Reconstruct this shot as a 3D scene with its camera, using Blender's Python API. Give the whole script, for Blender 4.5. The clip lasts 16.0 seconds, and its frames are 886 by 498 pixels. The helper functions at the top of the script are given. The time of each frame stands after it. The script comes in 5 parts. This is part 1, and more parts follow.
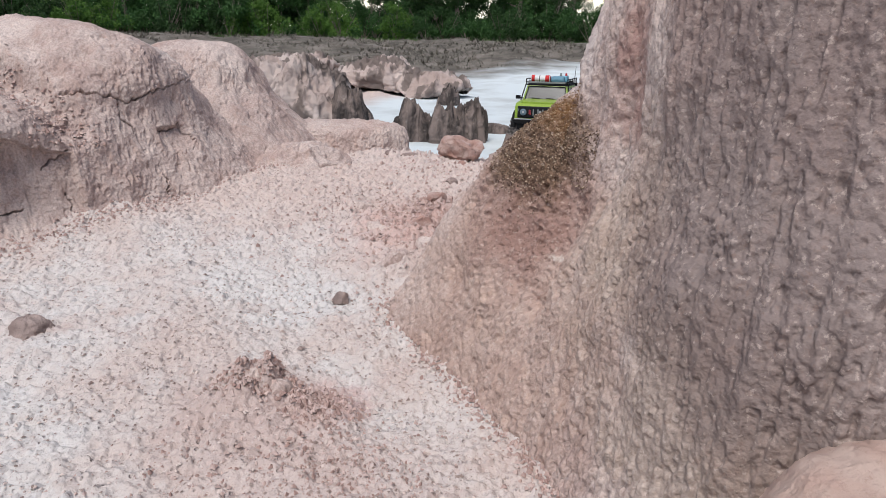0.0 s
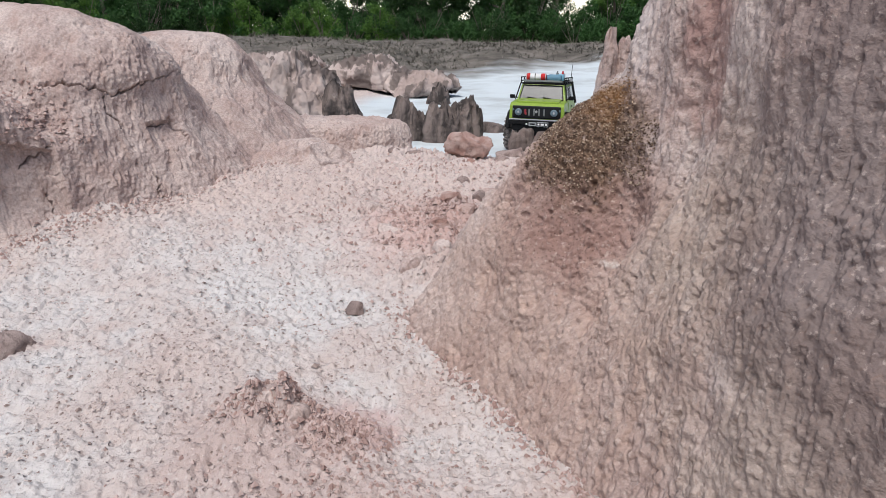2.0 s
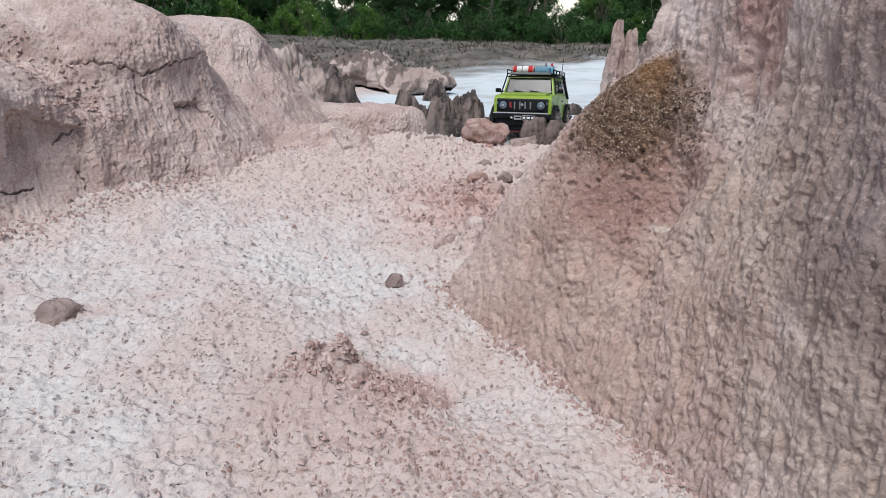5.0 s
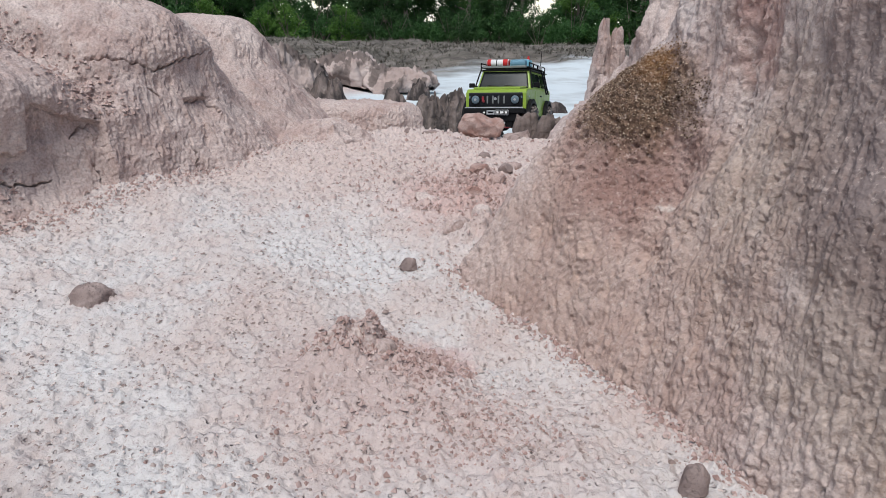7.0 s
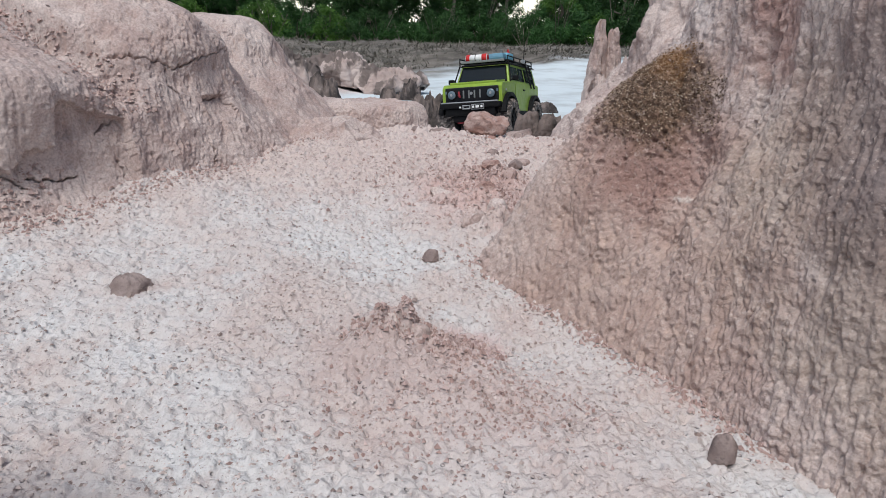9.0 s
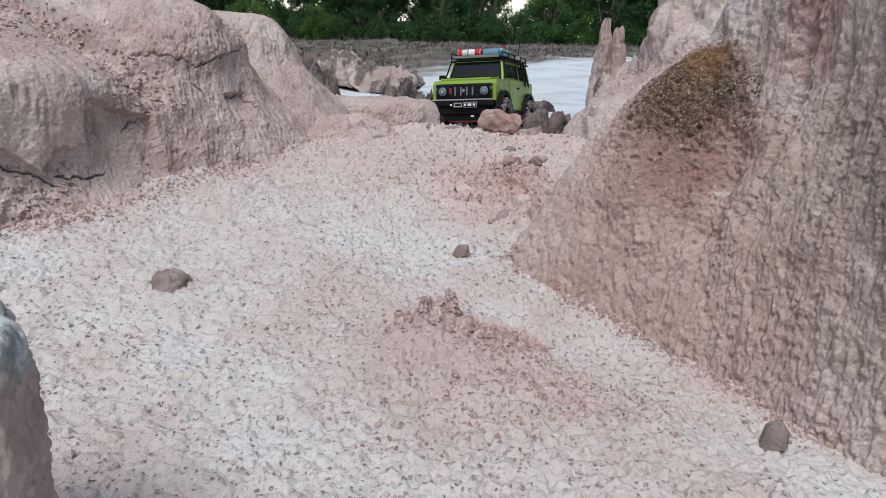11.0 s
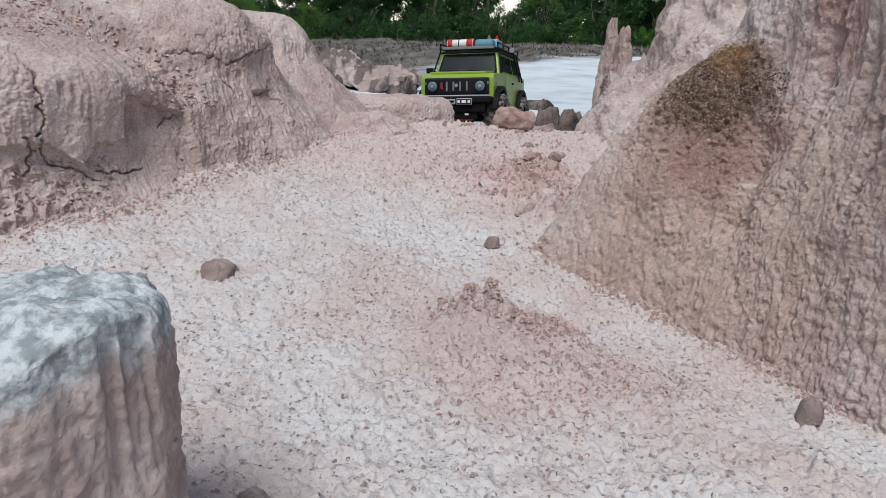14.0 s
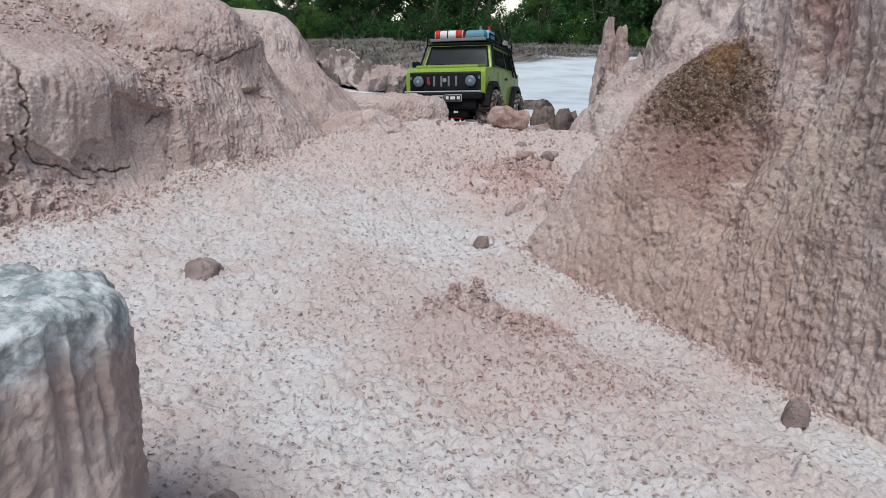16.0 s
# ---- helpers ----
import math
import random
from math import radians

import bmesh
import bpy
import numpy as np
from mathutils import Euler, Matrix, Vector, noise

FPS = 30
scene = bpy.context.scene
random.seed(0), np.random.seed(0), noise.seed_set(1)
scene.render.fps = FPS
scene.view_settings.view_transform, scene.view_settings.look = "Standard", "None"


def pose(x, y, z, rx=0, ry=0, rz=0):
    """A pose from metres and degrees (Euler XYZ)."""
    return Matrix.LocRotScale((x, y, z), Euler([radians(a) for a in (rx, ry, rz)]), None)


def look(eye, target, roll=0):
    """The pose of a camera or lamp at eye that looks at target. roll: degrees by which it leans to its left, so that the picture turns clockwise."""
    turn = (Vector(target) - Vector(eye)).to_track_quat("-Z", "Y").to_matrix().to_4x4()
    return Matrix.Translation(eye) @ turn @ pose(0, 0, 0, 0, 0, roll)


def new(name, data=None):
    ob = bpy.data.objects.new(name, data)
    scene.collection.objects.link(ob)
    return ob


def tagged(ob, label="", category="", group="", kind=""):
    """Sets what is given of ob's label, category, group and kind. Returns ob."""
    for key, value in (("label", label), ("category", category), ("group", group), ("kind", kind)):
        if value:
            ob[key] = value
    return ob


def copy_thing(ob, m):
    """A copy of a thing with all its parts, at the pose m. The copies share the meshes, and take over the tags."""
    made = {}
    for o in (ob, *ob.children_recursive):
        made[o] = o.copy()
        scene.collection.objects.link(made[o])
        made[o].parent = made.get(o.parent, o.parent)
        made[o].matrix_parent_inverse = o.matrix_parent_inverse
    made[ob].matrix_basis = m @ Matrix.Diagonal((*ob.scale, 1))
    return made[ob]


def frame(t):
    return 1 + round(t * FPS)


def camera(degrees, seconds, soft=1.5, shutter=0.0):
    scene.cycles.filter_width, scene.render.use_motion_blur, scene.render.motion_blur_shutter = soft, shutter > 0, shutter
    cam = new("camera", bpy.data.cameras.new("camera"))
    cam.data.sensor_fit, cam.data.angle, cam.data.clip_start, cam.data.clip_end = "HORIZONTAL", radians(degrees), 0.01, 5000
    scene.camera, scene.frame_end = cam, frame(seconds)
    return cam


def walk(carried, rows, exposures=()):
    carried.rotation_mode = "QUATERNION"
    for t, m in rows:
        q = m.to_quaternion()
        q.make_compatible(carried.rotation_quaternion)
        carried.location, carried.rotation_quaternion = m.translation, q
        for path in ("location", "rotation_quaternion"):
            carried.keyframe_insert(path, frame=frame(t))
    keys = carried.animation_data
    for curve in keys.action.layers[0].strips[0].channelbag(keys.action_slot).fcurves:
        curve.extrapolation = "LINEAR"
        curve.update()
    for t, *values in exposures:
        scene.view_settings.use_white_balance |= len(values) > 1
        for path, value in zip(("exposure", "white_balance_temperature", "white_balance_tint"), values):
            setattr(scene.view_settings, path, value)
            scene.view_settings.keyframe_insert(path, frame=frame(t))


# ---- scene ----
cam = camera(66.1, 16.0, soft=0.8)
PATH = [
    (0, (0.001, -0.025, 0.251), (0.003, 1.888, -0.334), 1.1),
    (0.5, (-0.008, -0.008, 0.242), (0.007, 1.904, -0.342), 1.0),
    (1, (-0.016, 0.007, 0.242), (0.012, 1.92, -0.341), 1.1),
    (1.5, (-0.026, 0.022, 0.239), (0.011, 1.935, -0.343), 1.1),
    (2, (-0.035, 0.032, 0.236), (0.016, 1.945, -0.345), 1.2),
    (2.5, (-0.042, 0.038, 0.233), (0.017, 1.952, -0.346), 1.4),
    (3, (-0.05, 0.037, 0.227), (0.014, 1.951, -0.351), 1.5),
    (3.5, (-0.057, 0.034, 0.222), (0.023, 1.947, -0.356), 1.3),
    (4, (-0.065, 0.029, 0.218), (0.017, 1.942, -0.359), 1.5),
    (6.5, (-0.104, -0.007, 0.211), (0.022, 1.904, -0.365), 1.6),
    (7, (-0.112, -0.015, 0.208), (0.037, 1.896, -0.365), 1.5),
    (7.5, (-0.121, -0.023, 0.206), (0.035, 1.887, -0.366), 1.5),
    (8, (-0.13, -0.029, 0.207), (0.044, 1.879, -0.364), 1.4),
    (8.5, (-0.141, -0.035, 0.206), (0.047, 1.872, -0.366), 1.5),
    (9, (-0.149, -0.038, 0.206), (0.045, 1.869, -0.364), 1.7),
    (9.5, (-0.157, -0.037, 0.204), (0.04, 1.869, -0.366), 1.8),
    (12, (-0.213, -0.048, 0.202), (0.031, 1.854, -0.369), 1.6),
    (12.5, (-0.222, -0.052, 0.2), (0.026, 1.849, -0.37), 1.6),
    (13, (-0.228, -0.056, 0.198), (0.029, 1.844, -0.371), 1.6),
    (13.5, (-0.231, -0.059, 0.196), (0.028, 1.84, -0.374), 1.8),
    (14, (-0.232, -0.061, 0.201), (0.016, 1.839, -0.371), 1.8),
    (14.5, (-0.231, -0.058, 0.206), (0.018, 1.842, -0.366), 1.8),
    (15, (-0.226, -0.054, 0.207), (0.019, 1.846, -0.366), 1.5),
    (15.5, (-0.223, -0.054, 0.198), (0.028, 1.845, -0.376), 1.6),
    (16, (-0.219, -0.057, 0.199), (0.026, 1.844, -0.373), 1.9),
]
EXPOSURES = ((0, 0.06, 6500, 9.5), (3.5, 0.05, 6400, 9), (7, 0.0, 6300, 7.5), (12, -0.13, 6230, 6.2), (16, -0.13, 6220, 6.2))
walk(cam, [(t, look(eye, target, roll)) for t, eye, target, roll in PATH], EXPOSURES)

# ---- light ----
world = bpy.data.worlds.new("evening_sky")
scene.world = world
world.use_nodes = True
wn = world.node_tree.nodes
sky = wn.new("ShaderNodeTexSky")
sky.sky_type, sky.sun_disc = "NISHITA", False
sky.sun_elevation, sky.sun_rotation = radians(59), radians(201)
sky.air_density, sky.dust_density, sky.ozone_density = 1.0, 3.0, 1.0
wn["Background"].inputs["Strength"].default_value = 0.10
world.node_tree.links.new(sky.outputs[0], wn["Background"].inputs["Color"])
sun = new("sun", bpy.data.lights.new("sun", "SUN"))
sun.data.energy, sun.data.angle, sun.data.color = 2.6, radians(28), (1.0, 0.975, 0.955)
sun.matrix_world = look((-0.85, -1.6, 4.0), (0, 0.6, 0))


# ---- tools ----
def lattice(ix, iy, iz, seed):
    h = (ix * 374761393 + iy * 668265263 + iz * 2147483647 + seed * 1274126177) & 0xFFFFFFFF
    h = ((h ^ (h >> 13)) * 1274126177) & 0xFFFFFFFF
    h = ((h ^ (h >> 16)) * 2246822519) & 0xFFFFFFFF
    return ((h ^ (h >> 15)) & 0xFFFF) / 32767.5 - 1.0


def value_noise(x, y, z, seed=0):
    """Smooth noise from -1 to 1 on arrays."""
    x, y, z = np.broadcast_arrays(x, y, z)
    fx, fy, fz = np.floor(x), np.floor(y), np.floor(z)
    ix, iy, iz = (a.astype(np.int64) for a in (fx, fy, fz))
    u, v, w = x - fx, y - fy, z - fz
    u, v, w = (a * a * a * (a * (a * 6 - 15) + 10) for a in (u, v, w))
    total = 0
    for a in (0, 1):
        for b in (0, 1):
            for c in (0, 1):
                wt = (u if a else 1 - u) * (v if b else 1 - v) * (w if c else 1 - w)
                total = total + wt * lattice(ix + a, iy + b, iz + c, seed)
    return total


def fractal(x, y, z, octaves=4, gain=0.5, seed=0):
    total, amp, top = 0, 1.0, 0.0
    for i in range(octaves):
        k = 2.03 ** i
        total = total + amp * value_noise(x * k + 7.3 * i, y * k + 3.1 * i, z * k + 1.7 * i, seed + i)
        top += amp
        amp *= gain
    return total / top


def smoothstep(a, b, x):
    t = np.clip((x - a) / (b - a), 0, 1)
    return t * t * (3 - 2 * t)


def mesh_from(name, verts, faces, material=None, smooth=True):
    me = bpy.data.meshes.new(name)
    verts, faces = np.asarray(verts, dtype=np.float32), np.asarray(faces, dtype=np.int32)
    me.vertices.add(len(verts))
    me.vertices.foreach_set("co", verts.ravel())
    k = faces.shape[1]
    me.loops.add(faces.size)
    me.loops.foreach_set("vertex_index", faces.ravel())
    me.polygons.add(len(faces))
    me.polygons.foreach_set("loop_start", np.arange(0, faces.size, k, dtype=np.int32))
    me.polygons.foreach_set("loop_total", np.full(len(faces), k, dtype=np.int32))
    me.polygons.foreach_set("use_smooth", np.full(len(faces), smooth))
    me.update(calc_edges=True)
    me.validate()
    if material:
        me.materials.append(material)
    return me


def grid_faces(n, m, wrap=False):
    i, j = np.meshgrid(np.arange(n if wrap else n - 1), np.arange(m - 1), indexing="ij")
    i2 = (i + 1) % n
    return np.stack([i * m + j, i2 * m + j, i2 * m + j + 1, i * m + j + 1], -1).reshape(-1, 4)


def part(name, bm, material, parent, label=""):
    me = bpy.data.meshes.new(name)
    bm.to_mesh(me)
    bm.free()
    me.materials.append(material)
    ob = new(name, me)
    ob.parent = parent
    if label:
        ob["label"] = label
    return ob


# ---- materials ----
class Nodes:
    """Small helper to wire a node material."""

    def __init__(self, name):
        self.mat = bpy.data.materials.new(name)
        self.mat.use_nodes = True
        self.tree = self.mat.node_tree
        self.bsdf = self.tree.nodes["Principled BSDF"]
        self.geo = self.tree.nodes.new("ShaderNodeNewGeometry")
        self.bsdf.inputs["Specular IOR Level"].default_value = 0.2

    def put(self, socket, value):
        if isinstance(value, bpy.types.NodeSocket):
            self.tree.links.new(value, socket)
        elif isinstance(value, tuple) and len(value) == 3 and socket.type == "RGBA":
            socket.default_value = (*value, 1)
        else:
            socket.default_value = value

    def noise(self, scale, detail=4.0, rough=0.55, stretch=None, distortion=0.0, vector=None):
        n = self.tree.nodes.new("ShaderNodeTexNoise")
        n.inputs["Scale"].default_value, n.inputs["Detail"].default_value = scale, detail
        n.inputs["Roughness"].default_value, n.inputs["Distortion"].default_value = rough, distortion
        v = vector or self.geo.outputs["Position"]
        if stretch:
            m = self.tree.nodes.new("ShaderNodeMapping")
            m.inputs["Scale"].default_value = stretch
            self.put(m.inputs["Vector"], v)
            v = m.outputs[0]
        self.put(n.inputs["Vector"], v)
        return n.outputs["Fac"]

    def cells(self, scale, feature="F1", stretch=None):
        n = self.tree.nodes.new("ShaderNodeTexVoronoi")
        n.feature = feature
        n.inputs["Scale"].default_value = scale
        v = self.geo.outputs["Position"]
        if stretch:
            m = self.tree.nodes.new("ShaderNodeMapping")
            m.inputs["Scale"].default_value = stretch
            self.put(m.inputs["Vector"], v)
            v = m.outputs[0]
        self.put(n.inputs["Vector"], v)
        return n.outputs["Distance"]

    def ramp(self, value, a, b, lo=0.0, hi=1.0):
        n = self.tree.nodes.new("ShaderNodeMapRange")
        n.interpolation_type = "SMOOTHSTEP"
        for i, v in enumerate((value, a, b, lo, hi)):
            self.put(n.inputs[i], v)
        return n.outputs[0]

    def calc(self, op, a, b=0.0):
        n = self.tree.nodes.new("ShaderNodeMath")
        n.operation = op
        self.put(n.inputs[0], a)
        self.put(n.inputs[1], b)
        return n.outputs[0]

    def mix(self, fac, a, b, blend="MIX"):
        n = self.tree.nodes.new("ShaderNodeMix")
        n.data_type, n.blend_type = "RGBA", blend
        self.put(n.inputs[0], fac)
        self.put(n.inputs[6], a)
        self.put(n.inputs[7], b)
        return n.outputs[2]

    def ball(self, x, y, z, radius, soft, ragged=0.0, scale=30.0, squash=(1, 1, 1)):
        """A ragged spot round a place: 1 inside, 0 outside."""
        m = self.tree.nodes.new("ShaderNodeMapping")
        m.vector_type = "POINT"
        m.inputs["Location"].default_value = (-x * squash[0], -y * squash[1], -z * squash[2])
        m.inputs["Scale"].default_value = squash
        self.put(m.inputs["Vector"], self.geo.outputs["Position"])
        n = self.tree.nodes.new("ShaderNodeVectorMath")
        n.operation = "LENGTH"
        self.put(n.inputs[0], m.outputs[0])
        d = n.outputs["Value"]
        if ragged:
            d = self.calc("ADD", d, self.calc("MULTIPLY", self.calc("SUBTRACT", self.noise(scale, 5), 0.5), ragged))
        return self.ramp(d, radius - soft, radius + soft, 1.0, 0.0)

    def axis(self, i):
        n = self.tree.nodes.new("ShaderNodeSeparateXYZ")
        self.put(n.inputs[0], self.geo.outputs["Position"])
        return n.outputs[i]

    def finish(self, colour, rough=0.9, height=None, depth=0.002, strength=1.0, metal=0.0):
        self.put(self.bsdf.inputs["Base Color"], colour)
        self.put(self.bsdf.inputs["Roughness"], rough)
        self.put(self.bsdf.inputs["Metallic"], metal)
        if height is not None:
            b = self.tree.nodes.new("ShaderNodeBump")
            b.inputs["Distance"].default_value, b.inputs["Strength"].default_value = depth, strength
            self.put(b.inputs["Height"], height)
            self.put(self.bsdf.inputs["Normal"], b.outputs[0])
        return self.mat


PINK, PALE, WHITE = (0.43, 0.328, 0.300), (0.585, 0.495, 0.462), (0.575, 0.558, 0.552)
RUST = (0.33, 0.195, 0.16)


def clay_colour(n, big=9.0):
    """Pale pink clay with paler bloom and redder patches."""
    c = n.mix(n.ramp(n.noise(big, 5), 0.35, 0.68), PINK, PALE)
    c = n.mix(n.ramp(n.noise(big * 4, 6, 0.65), 0.45, 0.8, 0, 0.6), c, (0.62, 0.52, 0.48))
    c = n.mix(n.ramp(n.noise(big * 2.3, 4, 0.6, distortion=0.6), 0.58, 0.75, 0, 0.28), c, RUST)
    return n.mix(n.ramp(n.noise(420, 3), 0.3, 0.75, 0.75, 1.12), (0, 0, 0), c, "MIX")


def flecks(n, c, scale, pale, dark, amount):
    """Small pale scraps and dark crumbs in the clay."""
    c = n.mix(n.ramp(n.noise(scale, 3, 0.6), 0.58, 0.68, 0, amount), c, pale)
    return n.mix(n.ramp(n.noise(scale * 1.25, 3, 0.6), 0.42, 0.33, 0, amount), c, dark)


def clay_relief(n, grain=260.0):
    a = n.noise(grain, 3, 0.55)
    b = n.noise(grain * 0.3, 4, 0.55)
    return n.calc("ADD", n.calc("MULTIPLY", a, 0.6), b)


def make_clay(name, big=9.0, streak=0.0):
    n = Nodes(name)
    c = clay_colour(n, big)
    if streak:
        s = n.noise(60, 4, 0.6, stretch=(1, 1, 0.12))
        c = n.mix(n.ramp(s, 0.5, 0.75, 0, streak), c, (0.36, 0.25, 0.21))
    c = flecks(n, c, 220, (0.60, 0.53, 0.50), (0.27, 0.20, 0.18), 0.28)
    return n.finish(c, 0.93, clay_relief(n), 0.0020, 1.0)


clay = make_clay("pink_clay", 9.0, 0.5)


def make_cliff_clay():
    """The tall block: streaked pink clay, a brown moss patch, a dark grey patch."""
    n = Nodes("streaked_clay")
    c = clay_colour(n, 11.0)
    s = n.noise(80, 5, 0.62, stretch=(1, 1, 0.16))
    c = n.mix(n.ramp(s, 0.48, 0.74, 0, 0.25), c, (0.34, 0.225, 0.19))
    c = n.mix(n.ramp(n.noise(130, 4, 0.6, stretch=(1, 1, 0.2)), 0.6, 0.78, 0, 0.55), c, (0.60, 0.55, 0.53))
    broad = n.noise(17, 4, 0.6, stretch=(1, 1, 0.28), distortion=0.4)
    c = n.mix(n.ramp(broad, 0.52, 0.68, 0, 0.55), c, (0.50, 0.425, 0.395))
    c = n.mix(n.ramp(broad, 0.46, 0.32, 0, 0.45), c, (0.34, 0.225, 0.185))
    foot = n.ball(0.035, 0.48, 0.04, 0.125, 0.07, 0.10, 22)
    c = n.mix(n.calc("MULTIPLY", foot, 0.6), c, (0.375, 0.265, 0.22))
    c = n.mix(n.calc("MULTIPLY", foot, n.ramp(n.noise(55, 4, 0.6), 0.52, 0.68, 0, 0.6)), c, (0.50, 0.37, 0.31))
    olive = n.ball(0.115, 0.37, 0.13, 0.05, 0.045, 0.10, 26, (1, 1, 0.7))
    c = n.mix(n.calc("MULTIPLY", olive, 0.35), c, (0.29, 0.235, 0.165))
    sand = n.ball(0.115, 0.25, 0.07, 0.07, 0.04, 0.10, 26)
    c = n.mix(n.calc("MULTIPLY", sand, 0.4), c, (0.30, 0.225, 0.155))
    # large ragged dark grey patch high on the near side
    grey_patch = n.ball(0.135, 0.24, 0.205, 0.112, 0.055, 0.12, 20, (1, 1, 0.8))
    c = n.mix(n.calc("MULTIPLY", grey_patch, 0.8), c, (0.165, 0.13, 0.125))
    chalk = n.ball(0.135, 0.52, 0.235, 0.040, 0.03, 0.07, 35, (1, 1, 0.55))
    c = n.mix(n.calc("MULTIPLY", chalk, 0.6), c, (0.56, 0.51, 0.50))
    red = n.ball(0.128, 0.425, 0.235, 0.030, 0.018, 0.06, 45, (1, 1, 0.6))
    c = n.mix(n.calc("MULTIPLY", red, 0.6), c, (0.28, 0.15, 0.13))
    maroon = n.ball(0.066, 0.490, 0.122, 0.050, 0.028, 0.07, 40)
    c = n.mix(n.calc("MULTIPLY", maroon, 0.75), c, (0.235, 0.135, 0.115))
    # small shaded pits below the moss, their shade painted as near-black spots
    pock = n.calc("MULTIPLY", n.ramp(n.cells(400), 0.14, 0.32, 1, 0), n.ball(0.072, 0.500, 0.140, 0.066, 0.03, 0.05, 40))
    c = n.mix(n.calc("MULTIPLY", pock, 0.6), c, (0.06, 0.038, 0.03))
    scrap = n.ball(0.084, 0.455, 0.098, 0.007, 0.004, 0.018, 190, (1, 1, 3.2))
    c = n.mix(n.calc("MULTIPLY", scrap, 0.6), c, (0.66, 0.60, 0.55))
    c = flecks(n, c, 120, (0.52, 0.43, 0.385), (0.30, 0.21, 0.18), 0.2)
    moss = n.ball(0.082, 0.520, 0.172, 0.047, 0.018, 0.050, 45)
    mc = n.mix(n.ramp(n.noise(330, 5, 0.7), 0.38, 0.66), (0.075, 0.045, 0.03), (0.25, 0.165, 0.11))
    rusty = n.ball(0.108, 0.525, 0.198, 0.026, 0.014, 0.04, 60)
    mc = n.mix(n.calc("MULTIPLY", rusty, 0.65), mc, (0.26, 0.125, 0.04))
    c = n.mix(n.calc("MULTIPLY", moss, 0.9), c, mc)
    c = flecks(n, c, 270, (0.56, 0.475, 0.43), (0.23, 0.16, 0.135), 0.42)
    return n.finish(c, 0.92, clay_relief(n, 330), 0.0024, 1.0)


cliff_clay = make_cliff_clay()


def make_ground():
    """One sheet: crumbly white-pink floor, white silt flat, grey-brown scrub soil far away."""
    n = Nodes("ground_clay")
    patch = n.ramp(n.noise(7.5, 4, 0.6), 0.36, 0.66)
    c = n.mix(patch, WHITE, (0.51, 0.432, 0.405))
    y, x = n.axis(1), n.axis(0)
    rise = n.ramp(y, 0.55, 0.95)
    c = n.mix(n.calc("MULTIPLY", rise, 0.85), c, (0.555, 0.455, 0.42))
    c = n.mix(n.ramp(n.noise(28, 5, 0.65), 0.5, 0.72, 0, 0.55), c, PINK)
    c = n.mix(n.ramp(n.noise(190, 5, 0.7), 0.50, 0.68, 0, 0.30), c, (0.36, 0.28, 0.255))
    c = n.mix(n.ramp(n.noise(95, 4, 0.7), 0.56, 0.72, 0, 0.45), c, (0.57, 0.555, 0.55))
    red = n.ball(-0.085, 0.43, -0.015, 0.028, 0.022, 0.05, 60)
    c = n.mix(n.calc("MULTIPLY", red, 0.7), c, (0.48, 0.27, 0.25))
    mound = n.ball(-0.135, 0.41, -0.01, 0.06, 0.03, 0.06, 40)
    c = n.mix(n.calc("MULTIPLY", mound, 0.7), c, PINK)
    path = n.ball(-0.055, 0.345, -0.02, 0.075, 0.05, 0.12, 30)
    c = n.mix(n.calc("MULTIPLY", path, 0.5), c, (0.46, 0.345, 0.315))
    trail = n.ball(-0.03, 0.74, 0.05, 0.07, 0.05, 0.10, 40)
    c = n.mix(n.calc("MULTIPLY", trail, 0.6), c, (0.50, 0.30, 0.26))
    # small pits, sunk in the bump below; their shade is painted in here
    pits = n.cells(165, "F1", (1, 1, 1))
    pit = n.calc("MULTIPLY", n.ramp(pits, 0.10, 0.24, 1, 0), n.ramp(n.noise(75, 3), 0.46, 0.56))
    c = n.mix(n.calc("MULTIPLY", pit, 0.35), c, (0.24, 0.175, 0.155))
    c = flecks(n, c, 330, (0.60, 0.57, 0.555), (0.27, 0.21, 0.19), 0.42)
    # the white silt flat beyond the crest
    wander = n.calc("MULTIPLY", n.calc("SUBTRACT", n.noise(1.3, 4), 0.5), 1.6)
    silt = n.mix(n.ramp(n.noise(3.0, 5, 0.6), 0.4, 0.75), (0.63, 0.69, 0.715), (0.45, 0.485, 0.495))
    edge = n.calc("SUBTRACT", x, n.calc("SUBTRACT", n.calc("MULTIPLY", y, 0.16), 0.95))
    fac = n.calc("MULTIPLY", n.ramp(y, 1.25, 1.7), n.ramp(n.calc("ADD", edge, n.calc("MULTIPLY", wander, 0.35)), -0.12, 0.12))
    c = n.mix(fac, c, silt)
    far = n.ramp(n.calc("ADD", n.calc("SUBTRACT", y, n.calc("MULTIPLY", x, 0.9)), n.calc("MULTIPLY", wander, 1.5)), 5.5, 6.6)
    soil = n.mix(n.ramp(n.noise(2.2, 6, 0.7), 0.35, 0.7), (0.085, 0.076, 0.064), (0.23, 0.205, 0.18))
    c = n.mix(far, c, soil)
    grass = n.ramp(y, 17.0, 24.0)
    c = n.mix(grass, c, (0.055, 0.075, 0.025))
    h = n.calc("ADD", clay_relief(n, 300), n.calc("MULTIPLY", pit, -0.6))
    return n.finish(c, 0.95, h, 0.0027, 1.0)


ground_clay = make_ground()


